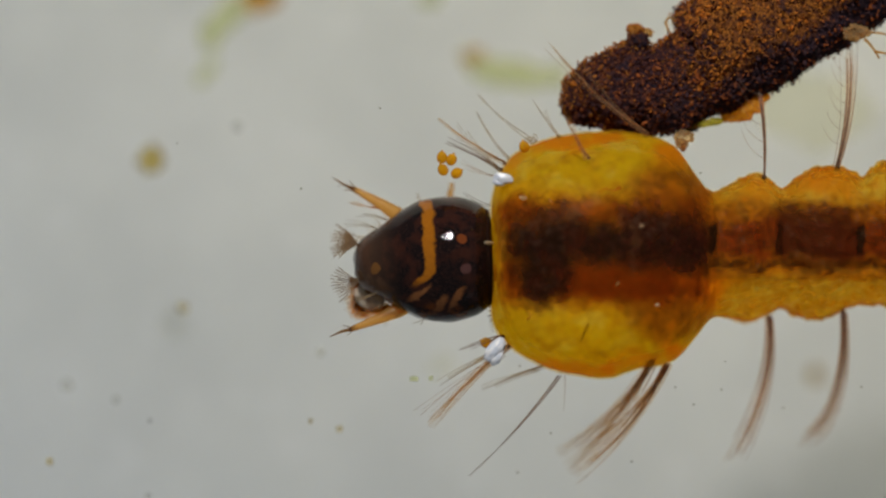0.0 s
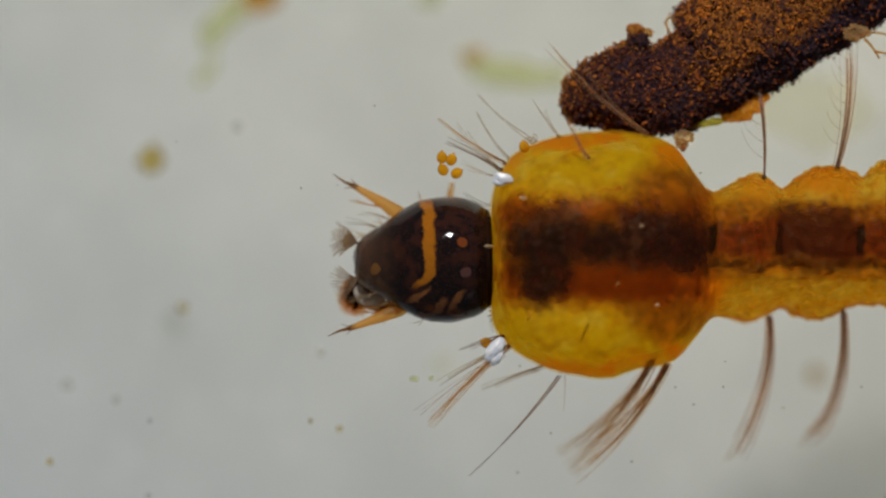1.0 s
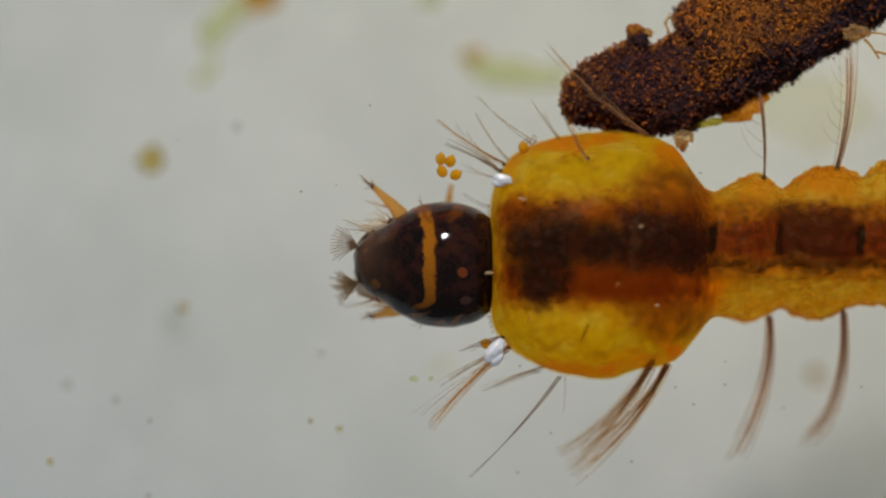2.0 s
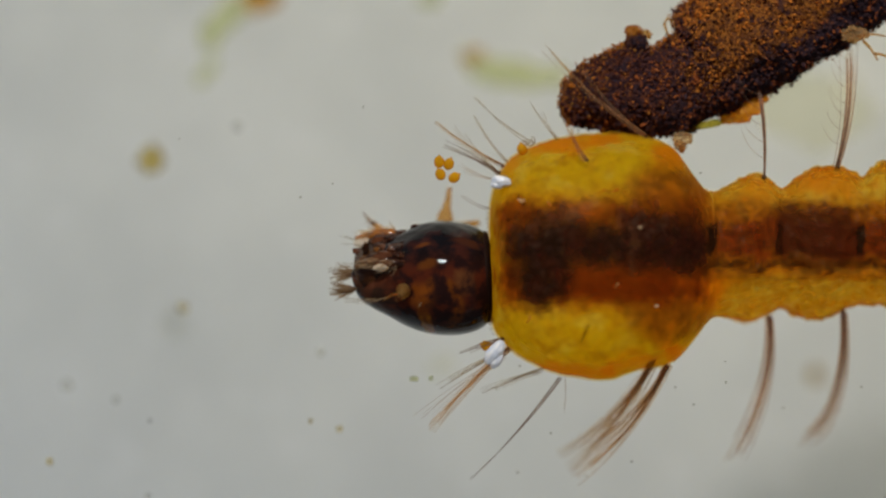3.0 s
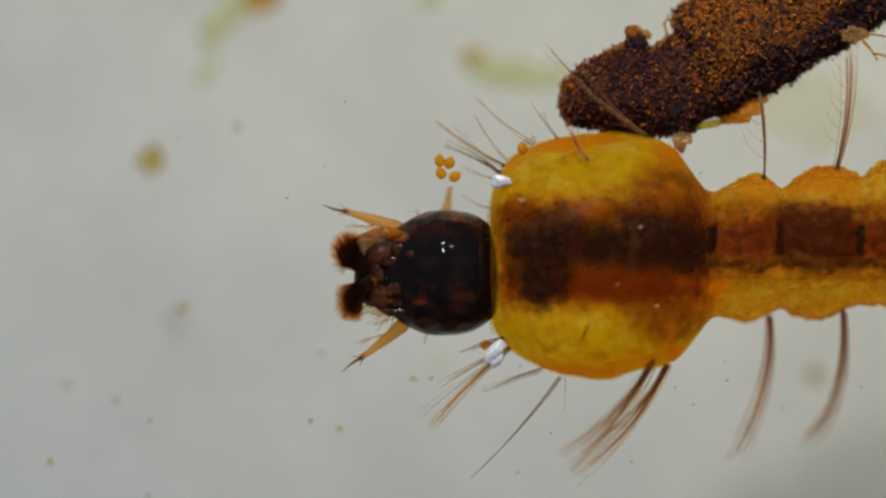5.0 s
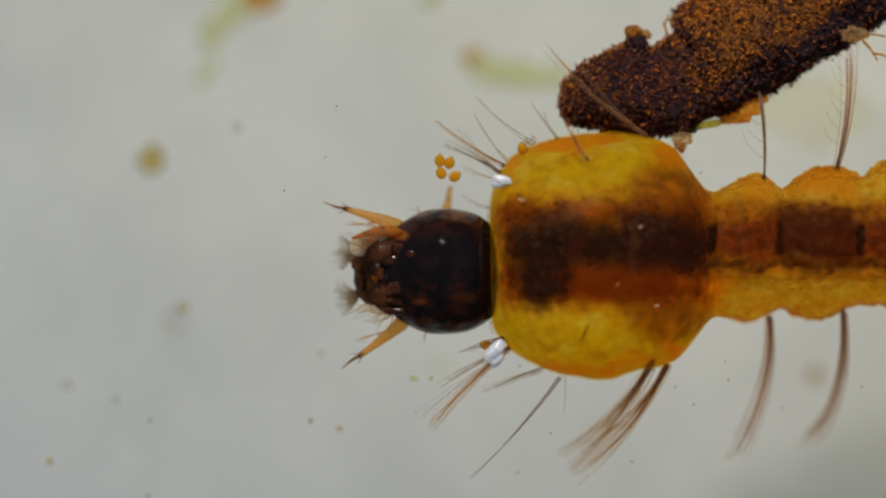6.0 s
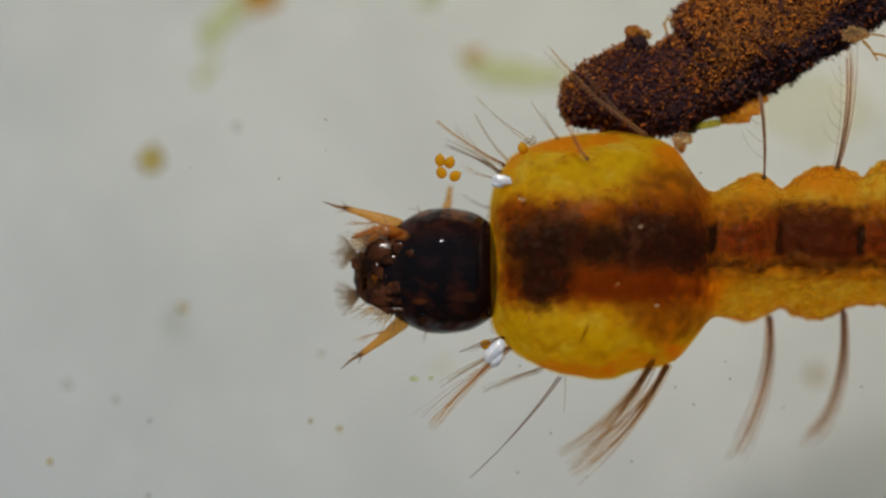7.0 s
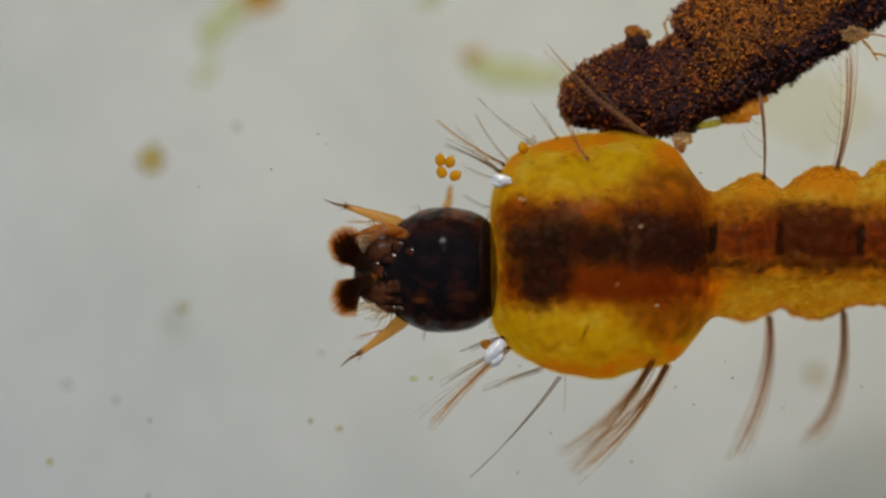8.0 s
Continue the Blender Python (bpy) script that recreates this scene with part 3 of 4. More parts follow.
# ---- the head ----
def head(parent):
    wide = [(-243, 12), (-238, 27), (-228, 41), (-215, 52), (-190, 66), (-160, 88), (-125, 105), (-80, 112), (-40, 106), (-15, 95), (0, 82)]
    back = [(-243, -2), (-238, 14), (-228, 30), (-215, 42), (-190, 58), (-160, 74), (-125, 90), (-80, 99), (-40, 97), (-15, 88), (0, 74)]
    belly = [(-243, 16), (-238, 28), (-228, 41), (-215, 50), (-190, 62), (-160, 76), (-125, 92), (-80, 100), (-40, 94), (-15, 84), (0, 72)]
    rings = []
    for i in range(73):
        x = -243 + 243 * (0.5 - 0.5 * math.cos(math.pi * (0.06 + 0.94 * i / 72)))
        w, b, v = (curve_through(q, x) for q in (wide, back, belly))
        c, h = 0.5 * (b - v), 0.5 * (b + v)
        ring = []
        for j in range(96):
            a = 2 * math.pi * j / 96
            p = Vector((x, math.cos(a) * w, c + math.sin(a) * h))
            low = min(max((20 - p.z) / 60, 0.0), 1.0)
            ring.append(p * (1 + 0.012 * noise.noise(p * 0.03) + low * (0.020 * noise.noise(p * 0.045) + 0.008 * noise.noise(p * 0.11))))
        rings.append(ring)
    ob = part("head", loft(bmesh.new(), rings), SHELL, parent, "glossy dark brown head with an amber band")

    # collar at the neck
    bm = bmesh.new()
    n = 40
    ring = [[Vector((x, math.cos(2 * math.pi * k / n) * r, math.sin(2 * math.pi * k / n) * r * 0.92)) for k in range(n)] for x, r in ((-12, 60), (-11, 86), (-5, 88), (0, 82), (4, 62))]
    loft(bm, ring)
    part("collar", bm, JOINT, ob, "black neck collar")

    bm = bmesh.new()
    blob(bm, (-4, 6, 80), (11, 3.5, 7), 0.3, 4, 2)
    part("neck_skin", bm, WART, ob, "pale skin between the neck plates")

    # feelers, each on its own socket
    feelers = []
    for s in (1, -1):
        bm = bmesh.new()
        tube(bm, [(10, 0, 0), (0, 0, 0), (-14, 1, 0), (-45, 2, 0), (-80, 1, 0), (-104, 0, 0), (-110, 0, 0)], [6, 12, 13.5, 10, 6.8, 5, 3.2], 12)
        tube(bm, [(-106, 0, 0), (-124, -3, 0), (-148, -2, 0)], [3.4, 2.4, 0.5], 6)
        strand(bm, (-104, -2, 0), (-118, -13, 2), (0, 0, 0), 1.6)
        strand(bm, (-104, 3, 1), (-118, 9, 4), (0, 0, 0), 1.3)
        for k in range(5):
            strand(bm, (-44 - 2 * k, -6, 0), (-88 - 3 * k, -16 - 3 * k, 3 * k - 6), (0, -3, 0), 0.8)
        for v in bm.verts:
            v.co.y *= s
        f = part("antenna", bm, FEELER, ob, "translucent amber antenna with a dark tip")
        f.matrix_basis = pose(-152 * U, s * 80 * U, -14 * U, 0, 0, -s * 27)
        feelers.append(f)

    # fixed fans at the front edge
    for s in (1, -1):
        rng = random.Random(40 + s)
        bm = bmesh.new()
        for k in range(36):
            a = math.radians(8 + 44 * (k - 17.5) / 17.5)
            far = rng.uniform(36, 54)
            strand(bm, (-234, s * 32, 0), (-234 - far * math.cos(a), s * (33 + far * math.sin(a)), 10 * math.sin(k * 2.1)), (0, s * 3, 0), 1.1, 0.5)
        part("hair_fan", bm, FAN, ob, "small pale brown hair fan")

    # sweeping mouth brushes, each on its own hinge
    brushes = []
    for s in (1, -1):
        rng = random.Random(11 + s)
        bm = bmesh.new()
        for k in range(1000):
            a = Vector((rng.uniform(-4, 30), s * rng.uniform(-16, 10), rng.uniform(-9, 9)))
            neck = Vector((-40, s * (-7 + rng.uniform(-9, 9)), rng.uniform(-8, 8)))
            turn, far = math.radians(rng.uniform(-70, 118)), 36 * math.sqrt(rng.uniform(0.02, 1.0))
            e = Vector((-56 - far * math.cos(turn), s * (28 + far * math.sin(turn)), rng.uniform(-18, 18)))
            pts = [a * (1 - q) ** 2 + neck * (2 * q * (1 - q)) + e * q * q for q in (i / 6 for i in range(7))]
            tube(bm, pts, [0.9, 0.85, 0.8, 0.7, 0.55, 0.4, 0.25], 3)
        q = part("mouth_brush", bm, BRUSH, ob, "dark brown mouth brush of fine hairs")
        q.matrix_basis = pose(-196 * U, s * 18 * U, -46 * U)
        brushes.append(q)

    def under(x, y):
        """Height of the shell's underside."""
        w, b, v = (curve_through(q, x) for q in (wide, back, belly))
        return 0.5 * (b - v) - 0.5 * (b + v) * math.sqrt(max(0.0, 1 - (y / w) ** 2))

    # the blunt upper lip
    bm = bmesh.new()
    for v in bmesh.ops.create_icosphere(bm, subdivisions=5, radius=1.0)["verts"]:
        n = v.co.normalized()
        p = Vector([math.copysign(abs(c) ** 0.68, c) for c in n])
        k = 1 + 0.05 * noise.noise(n * 3) + 0.04 * noise.noise(n * 8)
        v.co = Vector((-192 + p.x * 46 * k, p.y * 54 * k, -28 + p.z * 34 * k))
    part("labrum", bm, LIP, ob, "blunt brown upper lip")

    # jaws and lobes underneath
    jaws = []
    for s in (1, -1):
        rng = random.Random(20 + s)
        bm = bmesh.new()
        blob(bm, (-6, s * 1, 4), (42, 25, 15), 0.22, 4 + s, 4, 1.3)
        blob(bm, (16, s * -4, 2), (24, 14, 10), 0.25, 9 + s, 4, 1.2)
        jaw = part("maxilla", bm, JAW, ob, "glossy brown jaw lobe")
        bm = bmesh.new()
        for k in range(36 if s > 0 else 150):
            q = rng.uniform(0, 1)
            a = Vector((-42 + 44 * q, s * (14 + 24 * q), rng.uniform(-10, 8)))
            turn = math.radians(rng.uniform(-10, 40) + 40 * q)
            far = rng.uniform(12, 40)
            strand(bm, a, a + Vector((-far * math.cos(turn), s * far * math.sin(turn), rng.uniform(-6, 6))), (0, s * rng.uniform(1, 6), 0), 1.2, 0.4, 5)
        fringe = part("palp_hair", bm, PALP, ob, "pale amber hair fringe")
        bm = bmesh.new()
        blob(bm, (-46, -22, 10), (28, 21, 9), 0.18, 12, 4, 1.2) if s < 0 else blob(bm, (-24, 27, 6), (15, 9, 6), 0.18, 14, 4, 1.2)
        palp = part("palp", bm, CREAM, ob, "pale translucent palp")
        for q in (jaw, fringe, palp):
            q.matrix_basis = pose(-168 * U, s * 36 * U, -58 * U)
        jaws.append((jaw, fringe, palp))
        bm = bmesh.new()
        if s < 0:
            tube(bm, [(-134, -64, -46), (-152, -72, -52), (-172, -77, -56), (-194, -77, -58), (-214, -73, -58), (-236, -68, -56)], [6, 9, 11, 9, 5, 1.5], 14)
            tube(bm, [(-188, -72, -60), (-204, -60, -62), (-212, -52, -62)], [7, 5, 1.5], 10)
            part("mandible", bm, CLAW, ob, "curved amber mandible")
        else:
            tube(bm, [(-132, 56, -52), (-154, 64, -56), (-176, 63, -58), (-198, 54, -58)], [5, 8, 8, 2], 14)
            part("mandible", bm, JAW, ob, "folded brown mandible")
    bm = bmesh.new()
    blob(bm, (-197, 4, -61), (6, 11, 4), 0.5, 6.5, 3, 0.8)
    part("mouth_plate", bm, CLAW, ob, "small amber plate")

    # smooth glossy plates over the mouth
    for x, y, z, r, turn in ((-221, -17, -52, 11, 20), (-158, 24, -76, 11, -15), (-161, 43, -70, 10, 10), (-166, -26, -75, 9, 0), (-148, -42, -74, 10, 30), (-124, -32, -90, 7, 40), (-196, 30, -62, 8, 70), (-190, -6, -66, 9, 50)):
        bm = bmesh.new()
        blob(bm, (0, 0, 0), (r * 1.9, r * 1.2, r * 0.5), 0.30, x * 0.1, 4, 0.9)
        bm.transform(pose(x, y, z + 3.5, 0, 0, turn))
        part("mouth_plate", bm, JAW, ob, "shiny dark brown plate")

    # small glossy lumps of the mouth
    rng = random.Random(17)
    for k in range(12):
        q = rng.uniform(-1, 1)
        x, y = -118 - 90 * rng.random() ** 0.8, q * 50
        r = rng.uniform(3, 7) * min(1.0, (-x - 90) / 60)
        bm = bmesh.new()
        blob(bm, (0, 0, 0), (r * rng.uniform(1.3, 2.6), r * 0.8, r * 0.6), 0.4, 1.7 * k, 3, 1.0)
        bm.transform(pose(x, y, under(x, y) + 2, rng.uniform(-25, 25), rng.uniform(-25, 25), rng.uniform(0, 180)))
        part("mouth_knob", bm, (CLAW if k % 9 == 3 else (GLOSS, JAW)[k % 2]), ob, "amber knob" if k % 9 == 3 else "shiny dark brown knob")

    # single hairs on the head
    rng = random.Random(5)
    for s in (1, -1):
        bm = bmesh.new()
        for x, y, z, dx, dy in ((-178, 74, 0, -50, 8), (-200, 58, 10, -56, 14), (-214, 46, -50, -44, 18), (-120, 104, 0, -14, 16)):
            for k in range(3):
                strand(bm, (x, s * y, z), (x + dx + rng.uniform(-8, 8), s * (y + dy + rng.uniform(-8, 8)), z + rng.uniform(-10, 10)), (0, s * 3, 0), 0.8)
        part("head_hair", bm, HAIR_PALE, ob, "thin brown head hairs")
    return ob, brushes, feelers, jaws


HEAD, BRUSHES, FEELERS, JAWS = head(LARVA)


# ---- hair tufts of the trunk ----
def tuft(parent, name, base, tips, r0, count, spread, bend, material, seed, label, own=None):
    """A bundle of hairs from one socket: tips as (px, py, z)."""
    rng = random.Random(seed)
    bm = bmesh.new()
    a = lp(*base)
    origin = Vector(own.location) / U if own else Vector((0, 0, 0))
    for tx, ty, tz in tips:
        b = lp(tx, ty, tz)
        d = (b - a)
        side = Vector((-d.y, d.x, 0)).normalized()
        for k in range(count):
            g = rng.gauss(0, 1)
            e = b + side * (spread * g) + Vector((0, 0, rng.gauss(0, spread))) - d * abs(rng.gauss(0, 0.045))
            o = a + Vector((rng.gauss(0, 1), rng.gauss(0, 1), rng.gauss(0, 1))) * (2 + 0.35 * spread)
            strand(bm, o - origin, e - origin, side * (bend + 0.3 * spread * rng.gauss(0, 1)), r0 * rng.uniform(0.7, 1.2), 0.35)
    return part(name, bm, material, own or parent, label)


def socket(parent, base, size, own=None):
    bm = bmesh.new()
    o = lp(*base) - (Vector(own.location) / U if own else Vector((0, 0, 0)))
    blob(bm, o, (size, size * 0.9, size), 0.4, base[0] * 0.1, 3)
    return part("hair_socket", bm, SOCKET, own or parent, "dark hair socket")


def thorax_hairs():
    T = THORAX
    tuft(T, "hair_tuft", (894, 289, 30), [(774, 209, 40)], 1.2, 6, 2.0, 5, HAIR, 1, "fine brown hair tuft")
    tuft(T, "hair_tuft", (894, 289, 30), [(806, 218, 40), (822, 226, 30)], 0.7, 2, 3, 8, HAIR_PALE, 21, "thin side hairs")
    tuft(T, "hair_tuft", (888, 304, 40), [(787, 249, 40)], 1.2, 5, 2.2, -3, HAIR_DARK, 2, "dark brown hair tuft")
    tuft(T, "hair_tuft", (888, 304, 40), [(796, 240, 40), (818, 256, 50)], 0.7, 2, 3, -5, HAIR_PALE, 22, "thin side hairs")
    tuft(T, "hair_tuft", (884, 314, 20), [(812, 286, 0), (822, 296, 10)], 0.6, 3, 4, 3, HAIR_SOFT, 3, "pale thin hair tuft")
    tuft(T, "hair_tuft", (902, 283, 0), [(842, 196, 0)], 0.8, 3, 1.5, 4, HAIR_PALE, 4, "thin hair tuft")
    tuft(T, "hair_tuft", (948, 252, 0), [(842, 164, -20)], 0.8, 3, 2, 5, HAIR_PALE, 5, "long thin hairs")
    tuft(T, "hair_tuft", (992, 245, 40), [(942, 174, 40)], 0.9, 3, 1.5, 2, HAIR_PALE, 6, "thin hair tuft")
    tuft(T, "hair_tuft", (992, 245, 40), [(966, 194, 30)], 0.7, 2, 2, 2, HAIR_PALE, 23, "thin side hairs")
    tuft(T, "hair_tuft", (1042, 280, 150), [(1000, 207, 170), (1014, 216, 160)], 1.2, 5, 2.5, 3, HAIR, 7, "brown short hair tuft")
    tuft(T, "hair_tuft", (1145, 238, 60), [(968, 72, 90), (980, 80, 100), (1034, 116, 100)], 1.0, 4, 4, 8, HAIR, 8, "long brown hair fan")
    tuft(T, "hair_tuft", (868, 370, 60), [(818, 342, 70)], 0.9, 2, 4, 2, HAIR_DARK, 9, "short dark hairs")
    tuft(T, "hair_tuft", (890, 595, 50), [(812, 622, 60), (830, 616, 60)], 1.1, 3, 3, -2, HAIR_DARK, 10, "short dark hairs")
    tuft(T, "hair_tuft", (900, 612, 20), [(756, 757, 20), (772, 744, 0)], 1.05, 10, 4, -5, HAIR_TAN, 11, "brown hair fan")
    tuft(T, "hair_tuft", (896, 618, 10), [(736, 737, 0), (760, 748, -20)], 0.7, 4, 4, -4, HAIR_SOFT, 24, "pale hair fan")
    tuft(T, "hair_tuft", (870, 627, 20), [(772, 680, 0), (790, 668, 10)], 1.0, 3, 3, -2, HAIR_PALE, 12, "pale hair tuft")
    tuft(T, "hair_tuft", (960, 650, 0), [(848, 690, -30), (874, 684, -30)], 0.9, 4, 4, -3, HAIR_PALE, 13, "pale hair tuft")
    tuft(T, "hair_tuft", (993, 664, 20), [(820, 854, 30), (823, 851, 30)], 1.9, 1, 1, 6, HAIR_DARK, 14, "long dark bristle")
    tuft(T, "hair_tuft", (1001, 664, 10), [(997, 728, 10)], 0.7, 1, 1, 1, HAIR, 15, "single thin hair")
    tuft(T, "hair_tuft", (1155, 640, -20), [(985, 805, -140), (1004, 832, -160), (1020, 800, -130)], 1.15, 13, 8, 12, HAIR_TAN, 16, "thick brown bristle bundle")
    tuft(T, "hair_tuft", (1180, 645, 0), [(1012, 855, -70), (1034, 830, -60), (1040, 790, -60)], 1.2, 11, 6, 15, HAIR_TAN, 17, "thick brown bristle bundle")
    bm = bmesh.new()
    for k in range(4):
        o = lp(934 + 4 * k, 252 - 3 * (k % 2), 45)
        tube(bm, [o + Vector((5 * math.cos(q * 0.9 + k), 6 * math.sin(q * 0.9 + k) + q, 0)) for q in range(7)], [0.9] * 7, 5)
    part("hair_tuft", bm, HAIR_PALE, T, "small curled hairs")
    for b in ((893, 289, 30), (887, 300, 40), (1042, 280, 150), (890, 595, 50), (1155, 642, -20), (1180, 647, 0), (900, 614, 20)):
        socket(T, b, 3.2)


thorax_hairs()


def plume(own, base, mid, tip, width, seed, side_hairs):
    """A long abdominal bristle: a bowed bundle with fine branches on one side."""
    rng = random.Random(seed)
    o = Vector(own.location) / U
    a, m, e = lp(*base) - o, lp(*mid) - o, lp(*tip) - o
    bm = bmesh.new()
    for k in range(34):
        off = Vector((rng.gauss(0, width), rng.gauss(0, width * 0.4), rng.gauss(0, width)))
        b = a.lerp(e, 0.5)
        cut = rng.uniform(0.8, 1.0)
        pts = []
        for i in range(11):
            s = cut * i / 10
            p = a * (1 - s) ** 2 + (m * 2 - b) * (2 * s * (1 - s)) + e * s**2
            pts.append(p + off * (0.45 + s))
        tube(bm, pts, [1.0 - 0.5 * i / 10 for i in range(11)], 4)
    for k in range(side_hairs):
        s = 0.2 + 0.75 * k / max(side_hairs - 1, 1)
        p = a * (1 - s) ** 2 + (m * 2 - a.lerp(e, 0.5)) * (2 * s * (1 - s)) + e * s**2
        up = (e - a).normalized()
        d = Vector((-38, 0, 0)) + up * 50 * rng.uniform(0.7, 1.2)
        strand(bm, p, p + d, up * -6 + Vector((-5, 0, 0)), 0.7, 0.35)
    part("bristle", bm, HAIR_SOFT, own, "long brown plumed bristle")
    socket(None, base, 4.5, own)


plume(SEGMENTS[0], (1352, 314, 20), (1352, 235, 20), (1343, 160, 20), 1.8, 1, 5)
plume(SEGMENTS[1], (1480, 300, 20), (1502, 190, 20), (1503, 70, -60), 4.0, 2, 8)
plume(SEGMENTS[0], (1362, 562, -110), (1352, 690, -100), (1295, 822, -140), 7.0, 3, 0)
plume(SEGMENTS[1], (1492, 552, -100), (1478, 700, -130), (1415, 788, -230), 9.5, 4, 0)


# ---- eggs and bubbles on the hairs ----
def eggs():
    bm = bmesh.new()
    blob(bm, (0, 0, 0), (9.2, 10.8, 9.2), 0.04, 1, 3)
    blob(bm, (0, 11, 2), (2.2, 2.6, 2.2), 0.2, 2, 1)
    first = tagged(part("egg", bm, EGG), "small amber egg clinging to the larva's hairs", "egg", "amber eggs")
    spots = ((782, 279, 0), (799, 283, -20), (784, 301, 25), (808, 307, -60), (928, 260, 15), (861, 607, 70))
    made = [first]
    for px, py, turn in spots[1:]:
        made.append(copy_thing(first, pose(*(at(px, py, 40) * U), 0, 0, turn)))
    first.location = at(782, 279, 40) * U
    return made


EGGS = eggs()


def bubble(px, py, z, sx, sy, turn):
    bm = bmesh.new()
    for k, (dx, dy, f) in enumerate(((0.0, 0.15, 0.85), (-0.3, -0.45, 0.55))):
        blob(bm, (dx * sx, dy * sy, 0), (sx * f, sy * f * 0.8, sy * f * 0.7), 0.15, px * 0.1 + k, 4, 0.7)
    ob = tagged(part("air_bubble", bm, SILVER), "silvery air bubble caught at the thorax's front edge", "bubble", "air bubbles")
    ob.matrix_basis = pose(*(at(px, py, z) * U), 0, 0, turn)
    return ob


BUBBLES = [bubble(890, 318, 118, 20, 14, -12), bubble(878, 621, 100, 29, 19, 52)]


def crumb(bm, centre, size, seed):
    """A lump with a crumbly surface."""
    got = bmesh.ops.create_icosphere(bm, subdivisions=5, radius=1.0)["verts"]
    c, z = Vector(centre), Vector(size)
    for v in got:
        n = v.co.normalized()
        k = 1.0
        for f, a in ((1.7, 0.45), (4.0, 0.35), (9.0, 0.22), (19.0, 0.10)):
            k += a * noise.noise(n * f + Vector((seed, seed * 0.3, 0)))
        v.co = c + Vector((n.x * z.x, n.y * z.y, n.z * z.z)) * k


# ---- the dark crusted detritus ----
def detritus():
    base = at(1240, 120, -60)
    ob = thing("detritus_clump", base, "dark brown crusted detritus lump with orange grains", "detritus")
    spots = []
    for line, rad in (([(1004, 194), (1018, 186), (1052, 170), (1098, 160), (1150, 160), (1200, 160), (1250, 150)], [8, 32, 56, 69, 72, 70, 50]),
                      ([(1140, 188), (1160, 166), (1190, 152), (1220, 134), (1250, 122), (1280, 108), (1310, 92)], [20, 48, 62, 72, 80, 80, 60]),
                      ([(1238, 110), (1242, 108), (1268, 94), (1340, 54), (1420, 10), (1520, -46), (1600, -90)], [50, 88, 99, 101, 99, 92, 40])):
        pts = [at(x, y, -60) - base for x, y in line]
        fine, fr = [], []
        for i in range(67):
            q = i * 6 / 66
            fine.append(Vector([curve_through([(k, p[c]) for k, p in enumerate(pts)], q) for c in range(3)]))
            fr.append(curve_through(list(enumerate(rad)), q))
        bm = tube(bmesh.new(), fine, fr, 72)
        bm.normal_update()
        for v in bm.verts:
            n, p = v.normal, v.co
            v.co = p + n * (11 * noise.noise(p * 0.02) + 8 * noise.noise(p * 0.06) + 6 * noise.noise(p * 0.17) + 5 * noise.noise(p * 0.42))
            v.co.z *= 0.8
        bm.normal_update()
        spots += [(f.calc_center_median(), f.normal.copy()) for f in bm.faces]
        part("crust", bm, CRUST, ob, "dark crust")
    rng = random.Random(4)
    ico = bmesh.new()
    bmesh.ops.create_icosphere(ico, subdivisions=1, radius=1.0)
    iv, fp = [v.co.copy() for v in ico.verts], [[v.index for v in f.verts] for f in ico.faces]
    ico.free()

    def scatter(name, count, where, lift, small, large, mat, label):
        """Loose grains over the crust."""
        verts, polys = [], []
        for k in range(count):
            p, n = rng.choice(where)
            r = rng.uniform(small, large) * (1.0 if rng.random() < 0.85 else 1.5)
            c = p + Vector((rng.uniform(-5, 5), rng.uniform(-5, 5), rng.uniform(-2, 2))) + n * rng.uniform(-1, lift)
            spin, long = Euler((rng.uniform(-1, 1), rng.uniform(-1, 1), rng.uniform(0, 6.3))).to_matrix(), rng.uniform(0.9, 1.9)
            base_i = len(verts)
            for q in iv:
                w = spin @ Vector((q.x * long * rng.uniform(0.6, 1.5), q.y * rng.uniform(0.4, 1.2), q.z * rng.uniform(0.4, 1.2)))
                verts.append((c + w * r) * U)
            polys += [[base_i + i for i in f] for f in fp]
        me = bpy.data.meshes.new(name)
        me.from_pydata(verts, [], polys)
        me.materials.append(mat)
        made = new(name, me)
        made.parent = ob
        tagged(made, label, kind="stuff")

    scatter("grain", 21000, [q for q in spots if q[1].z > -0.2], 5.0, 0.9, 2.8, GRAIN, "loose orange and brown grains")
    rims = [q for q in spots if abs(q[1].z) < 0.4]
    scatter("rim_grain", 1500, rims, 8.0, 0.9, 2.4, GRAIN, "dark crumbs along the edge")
    scatter("rim_grain", 3200, [q for q in rims if q[0].x < -90 and q[1].y > -0.6 or q[1].y > 0.5], 11.0, 0.8, 2.6, RIND, "rusty crumbs along the edge")

    bm = bmesh.new()
    for k in range(700):
        p, n = rng.choice(spots)
        if abs(n.z) > 0.6:
            continue
        d = (n + Vector((rng.uniform(-0.8, 0.8), rng.uniform(-0.8, 0.8), rng.uniform(-0.4, 0.4)))).normalized()
        strand(bm, p - n, p + d * rng.uniform(3, 9), Vector((rng.uniform(-2, 2), rng.uniform(-2, 2), 0)), 1.0, 0.4, 3, 3)
    tagged(part("fuzz", bm, GRAIN, ob, "short rusty fuzz"), kind="stuff")

    def lump(name, px, py, z, sx, sy, mat, seed, label):
        bm = bmesh.new()
        crumb(bm, at(px, py, z) - base, (sx, sy, min(sx, sy)), seed)
        part(name, bm, mat, ob, label)

